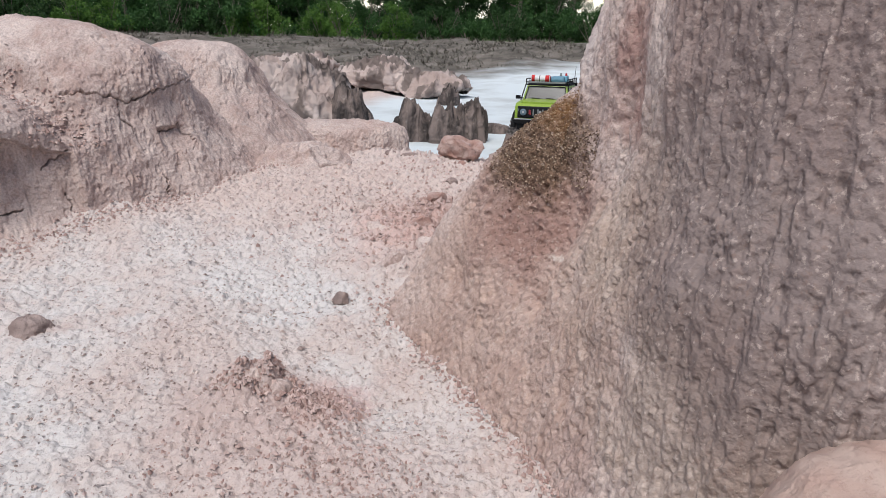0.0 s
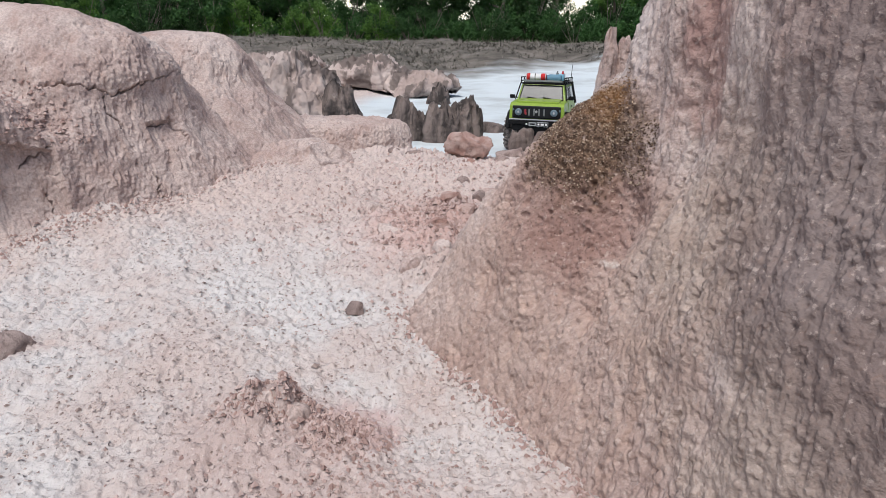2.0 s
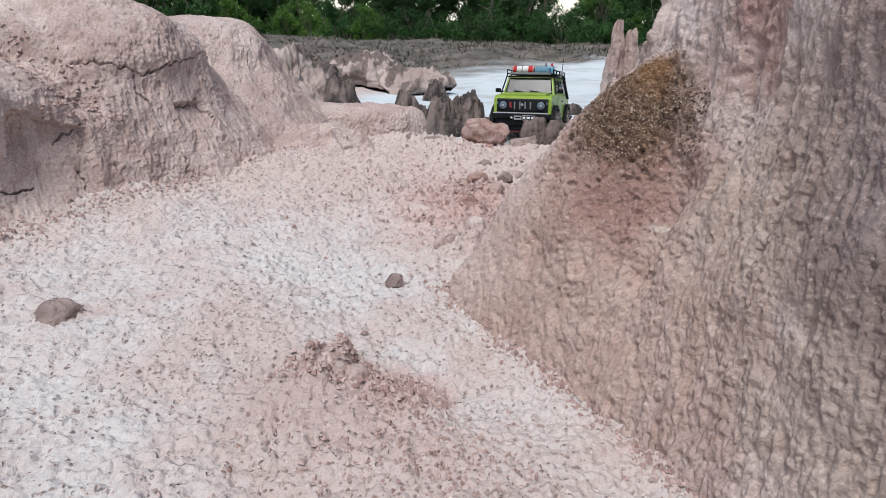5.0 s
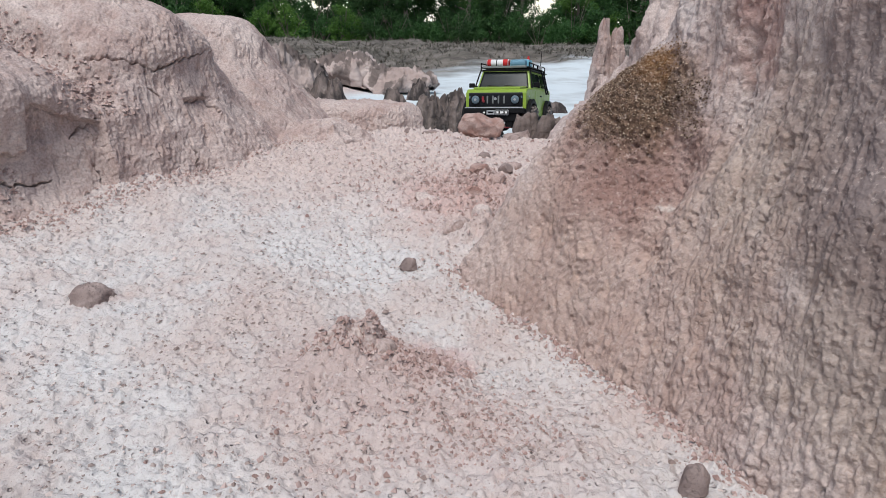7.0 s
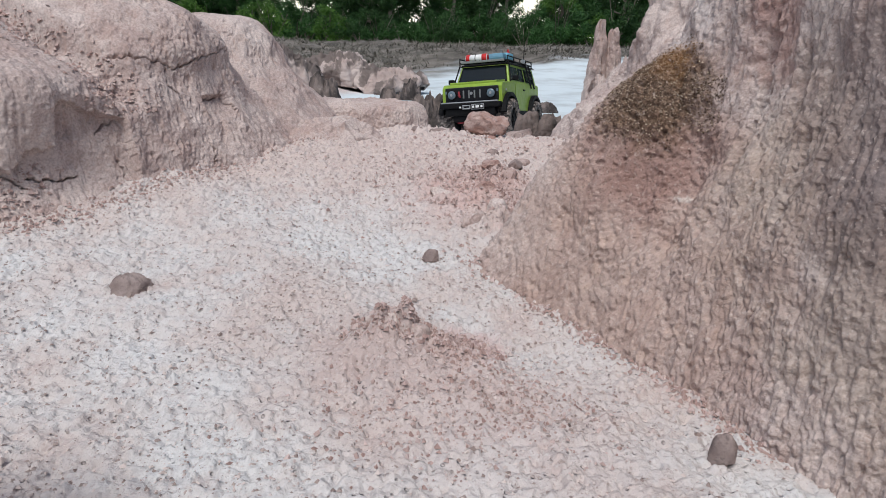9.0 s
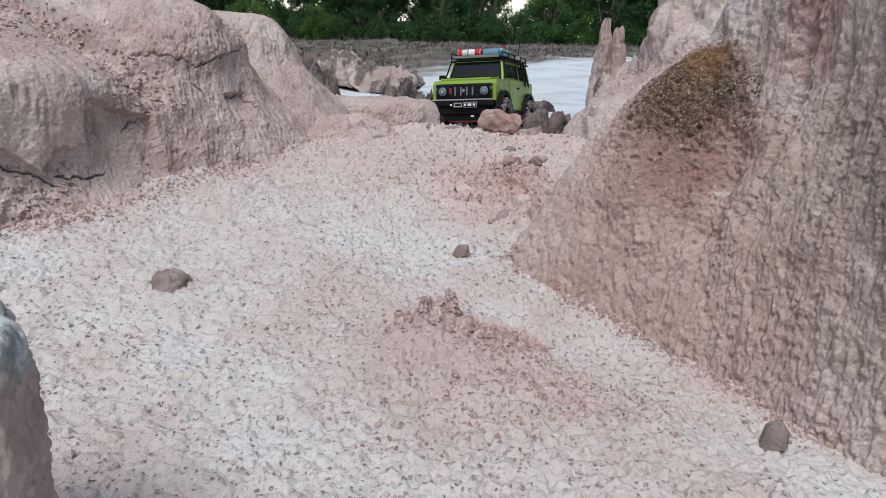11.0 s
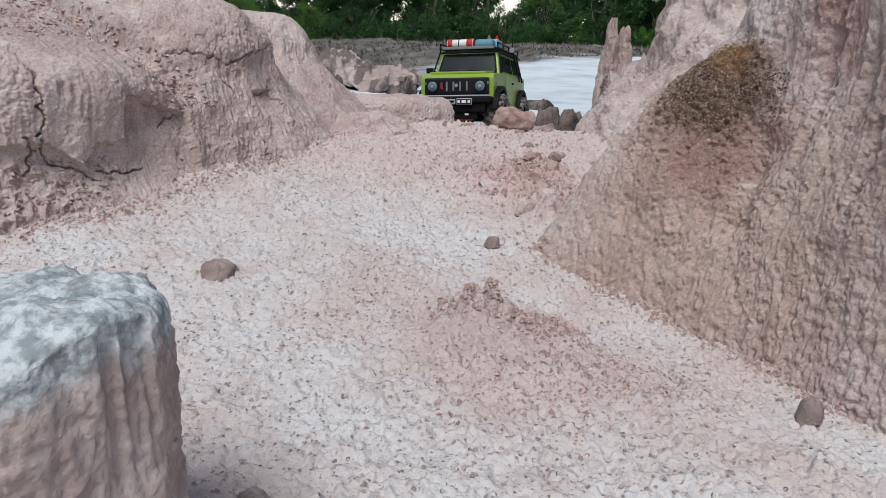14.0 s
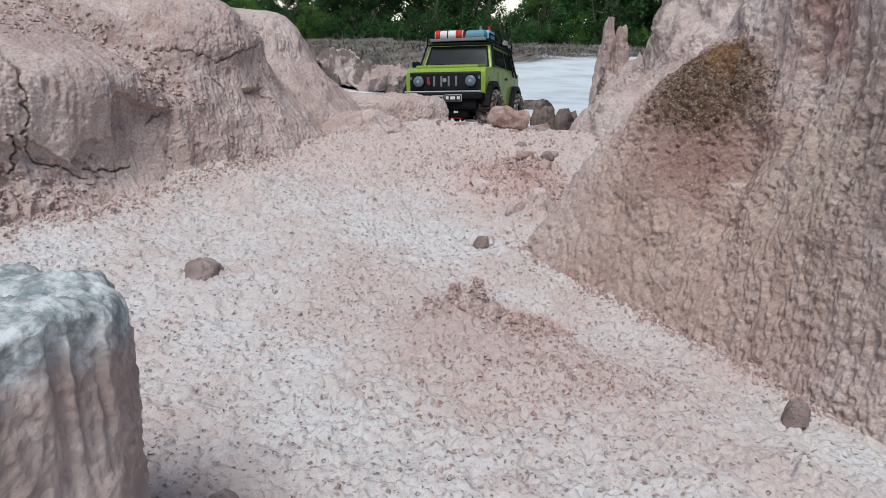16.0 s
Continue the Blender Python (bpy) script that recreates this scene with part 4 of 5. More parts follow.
leaf_dark = make_leaf("dark_leaves", (0.012, 0.046, 0.017), (0.042, 0.130, 0.040))
leaf_light = make_leaf("light_leaves", (0.05, 0.13, 0.022), (0.11, 0.24, 0.042))


def make_bark():
    n = Nodes("grey_bark")
    c = n.mix(n.noise(8, 5, 0.6, stretch=(1, 1, 0.2)), (0.07, 0.055, 0.045), (0.25, 0.22, 0.19))
    return n.finish(c, 0.9, n.noise(30, 5), 0.01)


bark = make_bark()


def leaf_cloud(name, centres, radii, count, size, rng, material):
    """Leaves as small folded diamonds in ragged clusters."""
    k = rng.integers(0, len(centres), count)
    d = rng.normal(0, 1, (count, 3))
    d /= np.linalg.norm(d, axis=1, keepdims=True)
    p = centres[k] + d * radii[k][:, None] * (rng.uniform(0, 1, (count, 1)) ** 0.45)
    a = rng.normal(0, 1, (count, 3))
    a /= np.linalg.norm(a, axis=1, keepdims=True)
    b = np.cross(a, rng.normal(0, 1, (count, 3)))
    b /= np.linalg.norm(b, axis=1, keepdims=True)
    s = rng.uniform(size * 0.55, size * 1.35, (count, 1))
    c = np.cross(a, b) * s * 0.18
    v = np.stack([p - a * s, p + b * s * 0.42 + c, p + a * s, p - b * s * 0.42 + c], 1).reshape(-1, 3)
    i = 4 * np.arange(count)[:, None]
    f = np.concatenate([i + np.array([[0, 1, 2]]), i + np.array([[0, 2, 3]])])
    return mesh_from(name, v, f, material, False)


def limb(bm, a, b, r0, r1, sides=7):
    a, b = Vector(a), Vector(b)
    q = (b - a).to_track_quat("Z", "Y").to_matrix().to_4x4()
    bmesh.ops.create_cone(bm, cap_ends=True, segments=sides, radius1=r0, radius2=r1, depth=(b - a).length, matrix=Matrix.Translation((a + b) / 2) @ q)


def build_tree(seed, height, spread, low, leaves, size, material, label):
    rng = np.random.default_rng(seed)
    root = new("tree")
    bm = bmesh.new()
    lean = rng.uniform(-0.35, 0.35, 2)
    pts = [Vector((lean[0] * t ** 1.5 + 0.12 * math.sin(5 * t + seed), lean[1] * t, height * 0.85 * t)) for t in np.linspace(0, 1, 6)]
    for i, (a, b) in enumerate(zip(pts[:-1], pts[1:])):
        limb(bm, a, b, 0.11 * (1 - i / 6.5), 0.11 * (1 - (i + 1) / 6.5))
    part("trunk", bm, bark, root, "grey bark")
    tips = []
    for i in range(9):
        t = rng.uniform(low, 0.95)
        a = pts[0].lerp(pts[-1], t)
        w = rng.uniform(0, 6.28)
        b = a + Vector((math.cos(w), math.sin(w), rng.uniform(0.1, 0.8))) * spread * rng.uniform(0.45, 0.9)
        bm = bmesh.new()
        limb(bm, a, b, 0.045, 0.012, 6)
        part("limb", bm, bark, root)
        tips += [a.lerp(b, 0.6), b]
    cen = [np.array(t) for t in tips]
    for _ in range(26):
        w, r = rng.uniform(0, 6.28), spread * math.sqrt(rng.uniform(0.02, 1))
        cen.append(np.array((math.cos(w) * r, math.sin(w) * r, height * rng.uniform(low, 1.0))))
    cen = np.array(cen)
    rad = rng.uniform(0.25, 0.55, len(cen)) * spread * 0.5
    crown = new("crown", leaf_cloud("crown", cen, rad, leaves, size, rng, material))
    crown.parent = root
    return tagged(root, label, "tree", "trees behind the flat")


def build_shrub(seed, height, spread, leaves, size, material, label):
    rng = np.random.default_rng(seed)
    root = new("shrub")
    bm = bmesh.new()
    for i in range(7):
        w = rng.uniform(0, 6.28)
        limb(bm, (0, 0, -0.05), (math.cos(w) * spread * 0.6, math.sin(w) * spread * 0.6, height * rng.uniform(0.5, 0.95)), 0.02, 0.006, 5)
    part("stem", bm, bark, root)
    cen = []
    for _ in range(22):
        w, r = rng.uniform(0, 6.28), spread * math.sqrt(rng.uniform(0, 1))
        cen.append((math.cos(w) * r, math.sin(w) * r, height * rng.uniform(0.12, 0.95) * (1 - 0.45 * r / spread)))
    cen = np.array(cen)
    ob = new("foliage", leaf_cloud("foliage", cen, rng.uniform(0.12, 0.3, len(cen)) * spread, leaves, size, rng, material))
    ob.parent = root
    return tagged(root, label, "shrub", "shrubs before the trees")


def plant():
    rng = random.Random(6)
    kinds = [build_tree(1, 6.5, 2.0, 0.16, 11000, 0.085, leaf_dark, "dense dark green broadleaf tree"),
             build_tree(2, 5.6, 1.7, 0.18, 9000, 0.075, leaf_dark, "dark green tree with thin grey trunk"),
             build_tree(3, 7.0, 2.2, 0.10, 12000, 0.09, leaf_dark, "wide dark green tree with low branches"),
             build_tree(4, 4.6, 1.5, 0.12, 8000, 0.065, leaf_light, "small bright green tree")]
    spots = []
    for row, (y0, step, n) in enumerate(((33.0, 2.0, 29), (37.5, 2.1, 32), (43.0, 2.4, 33))):
        for i in range(n):
            x = (i - n / 2) * step + rng.uniform(-0.8, 0.8) + 2.0
            y = y0 + rng.uniform(-1.2, 1.2)
            b = x / y
            gap = min(abs(b - g) for g in (-0.118, 0.066, 0.225))
            if gap < 0.030:
                continue
            spots.append((x, y, row))
    used = set()
    for x, y, row in spots:
        k = rng.choices(range(4), (4, 3, 3, 2 if row == 0 else 0.3))[0]
        s = rng.uniform(0.85, 1.15)
        m = Matrix.Translation((x, y, 0.2)) @ Matrix.Rotation(rng.uniform(0, 6.28), 4, "Z")
        if k in used:
            ob = copy_thing(kinds[k], m)
        else:
            ob = kinds[k]
            ob.matrix_basis = m
            used.add(k)
    bush = [build_shrub(11, 1.7, 1.0, 3000, 0.05, leaf_light, "bright green leafy shrub"),
            build_shrub(12, 1.4, 1.1, 3000, 0.05, leaf_dark, "dark green leafy shrub"),
            build_shrub(13, 2.6, 1.3, 4200, 0.06, leaf_dark, "tall dark green shrub")]
    used = set()
    for i in range(150):
        back = i >= 74
        x = -27 + 0.78 * (i - 74 * back) + rng.uniform(-0.5, 0.5)
        y = rng.uniform(34, 41) if back else rng.uniform(28, 32)
        x = x * (1.25 if back else 1.0)
        k = 2 if back else rng.choices((0, 1, 2), (3, 3, 3))[0]
        m = Matrix.Translation((x, y, 0.2)) @ Matrix.Rotation(rng.uniform(0, 6.28), 4, "Z")
        if k in used:
            copy_thing(bush[k], m)
        else:
            bush[k].matrix_basis = m
            used.add(k)


plant()


def make_straw():
    n = Nodes("dead_brush")
    r = n.geo.outputs["Random Per Island"]
    c = n.mix(n.ramp(r, 0, 1), (0.095, 0.088, 0.074), (0.25, 0.23, 0.20))
    return n.finish(c, 0.9)


straw = make_straw()


def scatter_scrub():
    """Dead low brush over the far bank, greener towards the trees."""
    rng = np.random.default_rng(12)
    n = 52000
    y = 5.6 + 21 * rng.uniform(0, 1, n) ** 1.7
    x = rng.uniform(-0.75, 0.85, n) * y
    keep = (y - 0.9 * np.clip(x, -3, 4) + 0.8 * fractal(x * 0.9, y * 0.9, 0, 3, seed=91) > 6.3) & (fractal(x * 0.8, y * 0.5, 0, 3, seed=92) + rng.uniform(-0.4, 0.4, n) > -0.15)
    x, y = x[keep], y[keep]
    k, per = len(x), 5
    z = ground_height(x, y)
    h = np.repeat(rng.uniform(0.015, 0.055, k) * (1 + 0.05 * (y - 6)), per)
    root = np.repeat(np.stack([x, y, z - 0.01], -1), per, 0)
    root[:, :2] += rng.normal(0, 0.03, (len(root), 2))
    w = rng.uniform(0, 6.28, len(root))
    tip = root + np.stack([np.cos(w) * h * 1.1, np.sin(w) * h * 1.1, h * rng.uniform(0.25, 1.1, len(h))], -1)
    side = np.stack([-np.sin(w), np.cos(w), 0 * w], -1) * (h * 0.14)[:, None]
    v = np.stack([root - side, root + side, tip], 1).reshape(-1, 3)
    f = np.arange(len(v)).reshape(-1, 3)
    far = np.repeat(y > 15.5, per)
    for name, sel, mat, lab in (("dead_brush", ~far, straw, "low dead grey-brown brush on the far bank"), ("grass", far, leaf_light, "green grass in front of the trees")):
        v2 = v.reshape(-1, 3, 3)[sel].reshape(-1, 3)
        tagged(new(name, mesh_from(name, v2, np.arange(len(v2)).reshape(-1, 3), mat, False)), lab, name.replace("_", " "), kind="stuff")


scatter_scrub()

# ---- the toy car ----
def make_plain(name, colour, rough, metal=0.0, dust=0.0, coat=0.0, shine=0.3):
    n = Nodes(name)
    c = n.mix(n.ramp(n.noise(140, 4, 0.6), 0.3, 0.75), tuple(v * 0.88 for v in colour), colour)
    if dust:
        c = n.mix(n.ramp(n.noise(90, 5, 0.65), 0.40, 0.66, 0.08, dust), c, (0.42, 0.36, 0.33))
    n.bsdf.inputs["Specular IOR Level"].default_value = shine
    n.bsdf.inputs["Coat Weight"].default_value = coat
    n.bsdf.inputs["Coat Roughness"].default_value = 0.15
    return n.finish(c, n.ramp(n.noise(60, 4), 0.3, 0.7, rough * 0.85, min(1, rough * 1.2)), n.noise(400, 3), 0.0004, 0.3, metal)


paint = make_plain("lime_green_paint", (0.235, 0.37, 0.022), 0.45, dust=0.06, coat=0.2)
black = make_plain("black_plastic", (0.008, 0.008, 0.009), 0.6, shine=0.12)
gloss_black = make_plain("gloss_black", (0.007, 0.008, 0.010), 0.35)
tyre_rubber = make_plain("dusty_rubber", (0.035, 0.033, 0.032), 0.85, dust=0.75)
silver = make_plain("dull_silver", (0.42, 0.43, 0.44), 0.4, 0.6)
pale_grey = make_plain("pale_grey_plastic", (0.19, 0.205, 0.205), 0.5)
white_cloth = make_plain("white_cloth", (0.75, 0.76, 0.75), 0.8)
red_cloth = make_plain("red_cloth", (0.55, 0.03, 0.03), 0.65)
red_metal = make_plain("red_metal", (0.26, 0.03, 0.04), 0.4)
blue_cloth = make_plain("blue_grey_cloth", (0.15, 0.30, 0.40), 0.6)
sky_plastic = make_plain("light_blue_plastic", (0.20, 0.48, 0.62), 0.35)
wind_glass = make_plain("dark_tinted_glass", (0.008, 0.013, 0.017), 0.12, shine=0.35)
lamp_glass = make_plain("headlamp_glass", (0.13, 0.18, 0.215), 0.12)
plate_dark = make_plain("plate_black", (0.03, 0.03, 0.03), 0.5)


def box(bm, x, y, z, sx, sy, sz, bevel=0.0, tilt=(0, 0, 0)):
    """A bevelled box about a centre."""
    m = pose(x, y, z, *tilt) @ Matrix.Diagonal((sx, sy, sz, 1))
    made = bmesh.ops.create_cube(bm, size=1, matrix=m)
    if bevel:
        edges = list({e for v in made["verts"] for e in v.link_edges})
        bmesh.ops.bevel(bm, geom=edges, offset=bevel, segments=2, affect="EDGES", profile=0.6)


def rod(bm, a, b, r, r2=None, sides=12):
    limb(bm, a, b, r, r if r2 is None else r2, sides)


def solid(bm, outline, x0, x1, squeeze=1.0):
    """An outline in (y, z) drawn out along x."""
    a = [bm.verts.new((x0, y, z)) for y, z in outline]
    b = [bm.verts.new((x1, y, z)) for y, z in outline]
    bm.faces.new(a)
    bm.faces.new(b[::-1])
    n = len(outline)
    for i in range(n):
        bm.faces.new((a[i], b[i], b[(i + 1) % n], a[(i + 1) % n]))
    bmesh.ops.recalc_face_normals(bm, faces=bm.faces)


def one(name, mat, parent, label, maker, *args, **kw):
    bm = bmesh.new()
    maker(bm, *args, **kw)
    return part(name, bm, mat, parent, label)


def arch(y, z, r, a0, a1, n=9):
    return [(y + r * math.cos(radians(a)), z + r * math.sin(radians(a))) for a in np.linspace(a0, a1, n)]


WHEEL_R, WHEEL_Y = 0.048, (0.052, 0.282)


def build_wheel(parent, x, y, z, side, name="wheel"):
    hub = new(name)
    hub.parent = parent
    hub.matrix_basis = pose(x, y, z)
    bm = bmesh.new()
    w, r = 0.017, WHEEL_R
    ring = [(-w, r * 0.60), (-w, r * 0.84), (-w * 0.82, r * 0.93), (w * 0.82, r * 0.93), (w, r * 0.84), (w, r * 0.60)]
    n = 36
    loops = [[bm.verts.new((a, b * math.cos(2 * math.pi * i / n), b * math.sin(2 * math.pi * i / n))) for a, b in ring] for i in range(n)]
    for i in range(n):
        for j in range(len(ring)):
            k = (j + 1) % len(ring)
            bm.faces.new((loops[i][j], loops[i][k], loops[(i + 1) % n][k], loops[(i + 1) % n][j]))
    for i in range(20):
        for q, off in ((-0.55, 0.0), (0.0, 0.5), (0.55, 0.0)):
            a = 2 * math.pi * (i + off) / 20
            m = Matrix.Rotation(a, 4, "X") @ pose(q * w * 1.05, 0, r * 0.95, 0, 0, 14 if q > 0 else -14)
            bmesh.ops.create_cube(bm, size=1, matrix=m @ Matrix.Diagonal((w * 0.62, r * 0.17, r * 0.13, 1)))
        a = 2 * math.pi * (i + 0.5) / 20
        for q in (-1, 1):
            m = Matrix.Rotation(a, 4, "X") @ pose(q * w * 0.97, 0, r * 0.86, 0, q * 30, 0)
            bmesh.ops.create_cube(bm, size=1, matrix=m @ Matrix.Diagonal((0.003, r * 0.14, r * 0.18, 1)))
    bmesh.ops.recalc_face_normals(bm, faces=bm.faces)
    part("tyre", bm, tyre_rubber, hub, "knobbly rubber tyre grey with dust")
    bm = bmesh.new()
    rod(bm, (-w * 0.8, 0, 0), (w * 0.75, 0, 0), r * 0.60, sides=28)
    rod(bm, (side * w * 0.7, 0, 0), (side * w * 1.05, 0, 0), r * 0.16, sides=12)
    for i in range(6):
        a = math.pi * i / 3
        box(bm, side * w * 0.80, 0.5 * r * 0.6 * math.cos(a), 0.5 * r * 0.6 * math.sin(a), 0.003, r * 0.52, r * 0.16, 0.0008, (math.degrees(a), 0, 0))
    part("rim", bm, black, hub, "black spoked rim")
    return hub


def build_car():
    root = new("toy_car")
    wheels = []
    # lower body with its wheel openings
    zc = WHEEL_R + 0.004
    side = [(0.002, 0.088), (0.002, 0.128), (0.010, 0.1355), (0.085, 0.1405), (0.335, 0.1405), (0.338, 0.075)]
    side += [(0.328, 0.075)] + arch(WHEEL_Y[1], zc, 0.052, 28, 152) + [(0.23, 0.066), (0.104, 0.066)] + arch(WHEEL_Y[0], zc, 0.052, 28, 143) + [(0.006, 0.088)]
    bm = bmesh.new()
    solid(bm, side, -0.075, 0.075)
    edges = [e for e in bm.edges if all(v.co.z > 0.12 for v in e.verts)]
    bmesh.ops.bevel(bm, geom=edges, offset=0.0035, segments=3, affect="EDGES", profile=0.6)
    body = part("body", bm, paint, root)
    bm = bmesh.new()
    box(bm, 0, 0.047, 0.1395, 0.118, 0.074, 0.006, 0.002, (3.5, 0, 0))
    part("bonnet", bm, paint, root, "raised lime green bonnet")
    one("door", paint, root, "", box, 0.0752, 0.155, 0.103, 0.002, 0.085, 0.062, 0.0006)
    one("door", paint, root, "", box, -0.0752, 0.155, 0.103, 0.002, 0.085, 0.062, 0.0006)
    for s in (-1, 1):
        one("door_handle", black, root, "black door handle", box, s * 0.0775, 0.185, 0.122, 0.003, 0.014, 0.004, 0.001)
        one("indicator_lamp", silver, root, "small side indicator", box, s * 0.0765, 0.03, 0.118, 0.002, 0.006, 0.004, 0.0006)
    # black front panel
    panel = one("grille_panel", gloss_black, root, "black front panel", box, 0, 0.001, 0.1105, 0.134, 0.006, 0.034, 0.003)
    for x in (-0.0185, -0.0062, 0.0062, 0.0185):
        one("grille_slot", pale_grey, panel, "grey upright slot", box, x * 1.12 + 0.001, -0.0025, 0.1105, 0.0038, 0.003, 0.0185, 0.0012)
    one("badge", silver, panel, "round silver badge", rod, (0.0, -0.004, 0.1125), (0.0, -0.001, 0.1125), 0.0036)
    for s in (-1, 1):
        bm = bmesh.new()
        rod(bm, (s * 0.049, -0.0055, 0.1105), (s * 0.049, 0.002, 0.1105), 0.0118, 0.013, 28)
        lamp = part("headlight", bm, black, root, "round headlight with dark ring")
        bm = bmesh.new()
        bmesh.ops.create_uvsphere(bm, u_segments=24, v_segments=12, radius=0.0104, matrix=pose(s * 0.049, -0.0045, 0.1105) @ Matrix.Diagonal((1, 0.35, 1, 1)))
        part("lens", bm, lamp_glass, lamp, "pale blue-grey round lens")
        bm = bmesh.new()
        rod(bm, (s * 0.049, -0.0088, 0.1105), (s * 0.049, -0.007, 0.1105), 0.003, sides=14)
        part("bulb", bm, silver, lamp)
        one("corner_lamp", lamp_glass, root, "small corner lamp", box, s * 0.0645, -0.0018, 0.1165, 0.004, 0.003, 0.006, 0.001)
    bm = bmesh.new()
    box(bm, -0.0298, -0.006, 0.112, 0.0055, 0.004, 0.012, 0.0016)
    box(bm, -0.0275, -0.007, 0.1065, 0.004, 0.004, 0.006, 0.0012)
    part("tow_hook", bm, red_metal, root, "red tow hook hung on the grille")
    # bumper, winch fairing, plate
    bm = bmesh.new()
    box(bm, 0, -0.010, 0.084, 0.150, 0.026, 0.012, 0.003)
    box(bm, 0, -0.006, 0.070, 0.126, 0.022, 0.020, 0.004)
    box(bm, 0, 0.002, 0.054, 0.092, 0.026, 0.016, 0.003)
    bumper = part("bumper", bm, black, root, "black steel front bumper")
    bm = bmesh.new()
    rod(bm, (-0.070, -0.020, 0.0915), (0.070, -0.020, 0.0915), 0.0016)
    for x in (-0.07, 0.07):
        rod(bm, (x, -0.020, 0.0915), (x, -0.006, 0.080), 0.0016)
    part("bumper_bar", bm, silver, bumper, "thin worn metal bar")
    bm = bmesh.new()
    box(bm, -0.006, -0.0235, 0.0835, 0.020, 0.003, 0.003, 0.0008)
    box(bm, -0.006, -0.0235, 0.0765, 0.020, 0.003, 0.003, 0.0008)
    for x in (-0.0145, 0.0025):
        box(bm, x, -0.0232, 0.080, 0.003, 0.003, 0.010, 0.0008)
    part("winch_fairlead", bm, silver, bumper, "silver cable guide")
    plate = one("number_plate", silver, bumper, "small framed plate with unreadable marks", box, 0.022, -0.0235, 0.0800, 0.032, 0.002, 0.0125, 0.001)
    one("plate_field", plate_dark, plate, "", box, 0.022, -0.0248, 0.0800, 0.029, 0.001, 0.0098)
    for i, w in enumerate((0.005, 0.0085, 0.005)):
        one("plate_bar", white_cloth, plate, "", box, 0.0115 + 0.0103 * i, -0.0256, 0.0802, w, 0.0008, 0.0052)
    one("shackle", white_cloth, bumper, "small white shackle", box, -0.022, -0.022, 0.080, 0.005, 0.006, 0.004, 0.0012)
    one("skid_plate", red_metal, root, "dull red skid plate under the nose", box, 0, 0.006, 0.0445, 0.07, 0.03, 0.0025, 0.0008)
    one("reflector", white_cloth, root, "", box, 0.024, -0.012, 0.0555, 0.008, 0.003, 0.004, 0.001)
    # black flares and sills
    for s in (-1, 1):
        for y in WHEEL_Y:
            bm = bmesh.new()
            outer = arch(y, zc, 0.0605, 14, 166, 13)
            inner = arch(y, zc, 0.0515, 166, 14, 13)
            solid(bm, outer + inner, s * 0.072, s * 0.0845)
            part("wheel_flare", bm, black, root, "black plastic wheel flare")
        one("sill", black, root, "black side sill", box, s * 0.073, 0.167, 0.065, 0.010, 0.118, 0.010, 0.003)
    # chassis and axles
    bm = bmesh.new()
    for x in (-0.028, 0.028):
        box(bm, x, 0.165, 0.060, 0.010, 0.31, 0.014, 0.002)
    box(bm, 0, 0.165, 0.068, 0.11, 0.29, 0.012, 0.002)
    part("chassis", bm, black, root)
    for y in WHEEL_Y:
        bm = bmesh.new()
        rod(bm, (-0.07, y, WHEEL_R), (0.07, y, WHEEL_R), 0.006)
        bmesh.ops.create_uvsphere(bm, u_segments=14, v_segments=8, radius=0.013, matrix=pose(0.012, y, WHEEL_R))
        part("axle", bm, black, root)
        for s in (-1, 1):
            bm = bmesh.new()
            rod(bm, (s * 0.045, y + 0.008, 0.045), (s * 0.04, y + 0.012, 0.092), 0.0055, sides=14)
            part("damper", bm, black, root)
    # cabin
    z0, z1 = 0.139, 0.1845
    bm = bmesh.new()
    low = [bm.verts.new(c) for c in ((-0.070, 0.082, z0), (0.070, 0.082, z0), (0.070, 0.334, z0), (-0.070, 0.334, z0))]
    top = [bm.verts.new(c) for c in ((-0.0605, 0.103, z1), (0.0605, 0.103, z1), (0.0605, 0.328, z1), (-0.0605, 0.328, z1))]
    bm.faces.new(low[::-1])
    bm.faces.new(top)
    for i in range(4):
        bm.faces.new((low[i], low[(i + 1) % 4], top[(i + 1) % 4], top[i]))
    bmesh.ops.bevel(bm, geom=[e for e in bm.edges if e.verts[0].co.z > z0 + 0.001 or e.verts[1].co.z > z0 + 0.001], offset=0.004, segments=3, affect="EDGES", profile=0.6)
    part("cabin", bm, paint, root)
    bm = bmesh.new()
    a = [(-0.0615, 0.0835, z0 + 0.004), (0.0615, 0.0835, z0 + 0.004), (0.0545, 0.1005, z1 - 0.005), (-0.0545, 0.1005, z1 - 0.005)]
    f = [bm.verts.new(Vector(c) + Vector((0, -0.0010, 0.0006))) for c in a]
    b = [bm.verts.new(Vector(c) + Vector((0, 0.004, 0))) for c in a]
    bm.faces.new(f)
    bm.faces.new(b[::-1])
    for i in range(4):
        bm.faces.new((f[i], b[i], b[(i + 1) % 4], f[(i + 1) % 4]))
    bmesh.ops.recalc_face_normals(bm, faces=bm.faces)
    screen = part("windscreen", bm, wind_glass, root, "dark tinted windscreen")
    bm = bmesh.new()
    for p, q in (((-0.0625, 0.081, z0 + 0.003), (0.0625, 0.081, z0 + 0.003)), ((-0.055, 0.0995, z1 - 0.004), (0.055, 0.0995, z1 - 0.004)), ((-0.0625, 0.081, z0 + 0.003), (-0.055, 0.0995, z1 - 0.004)), ((0.0625, 0.081, z0 + 0.003), (0.055, 0.0995, z1 - 0.004))):
        rod(bm, p, q, 0.0014, sides=8)
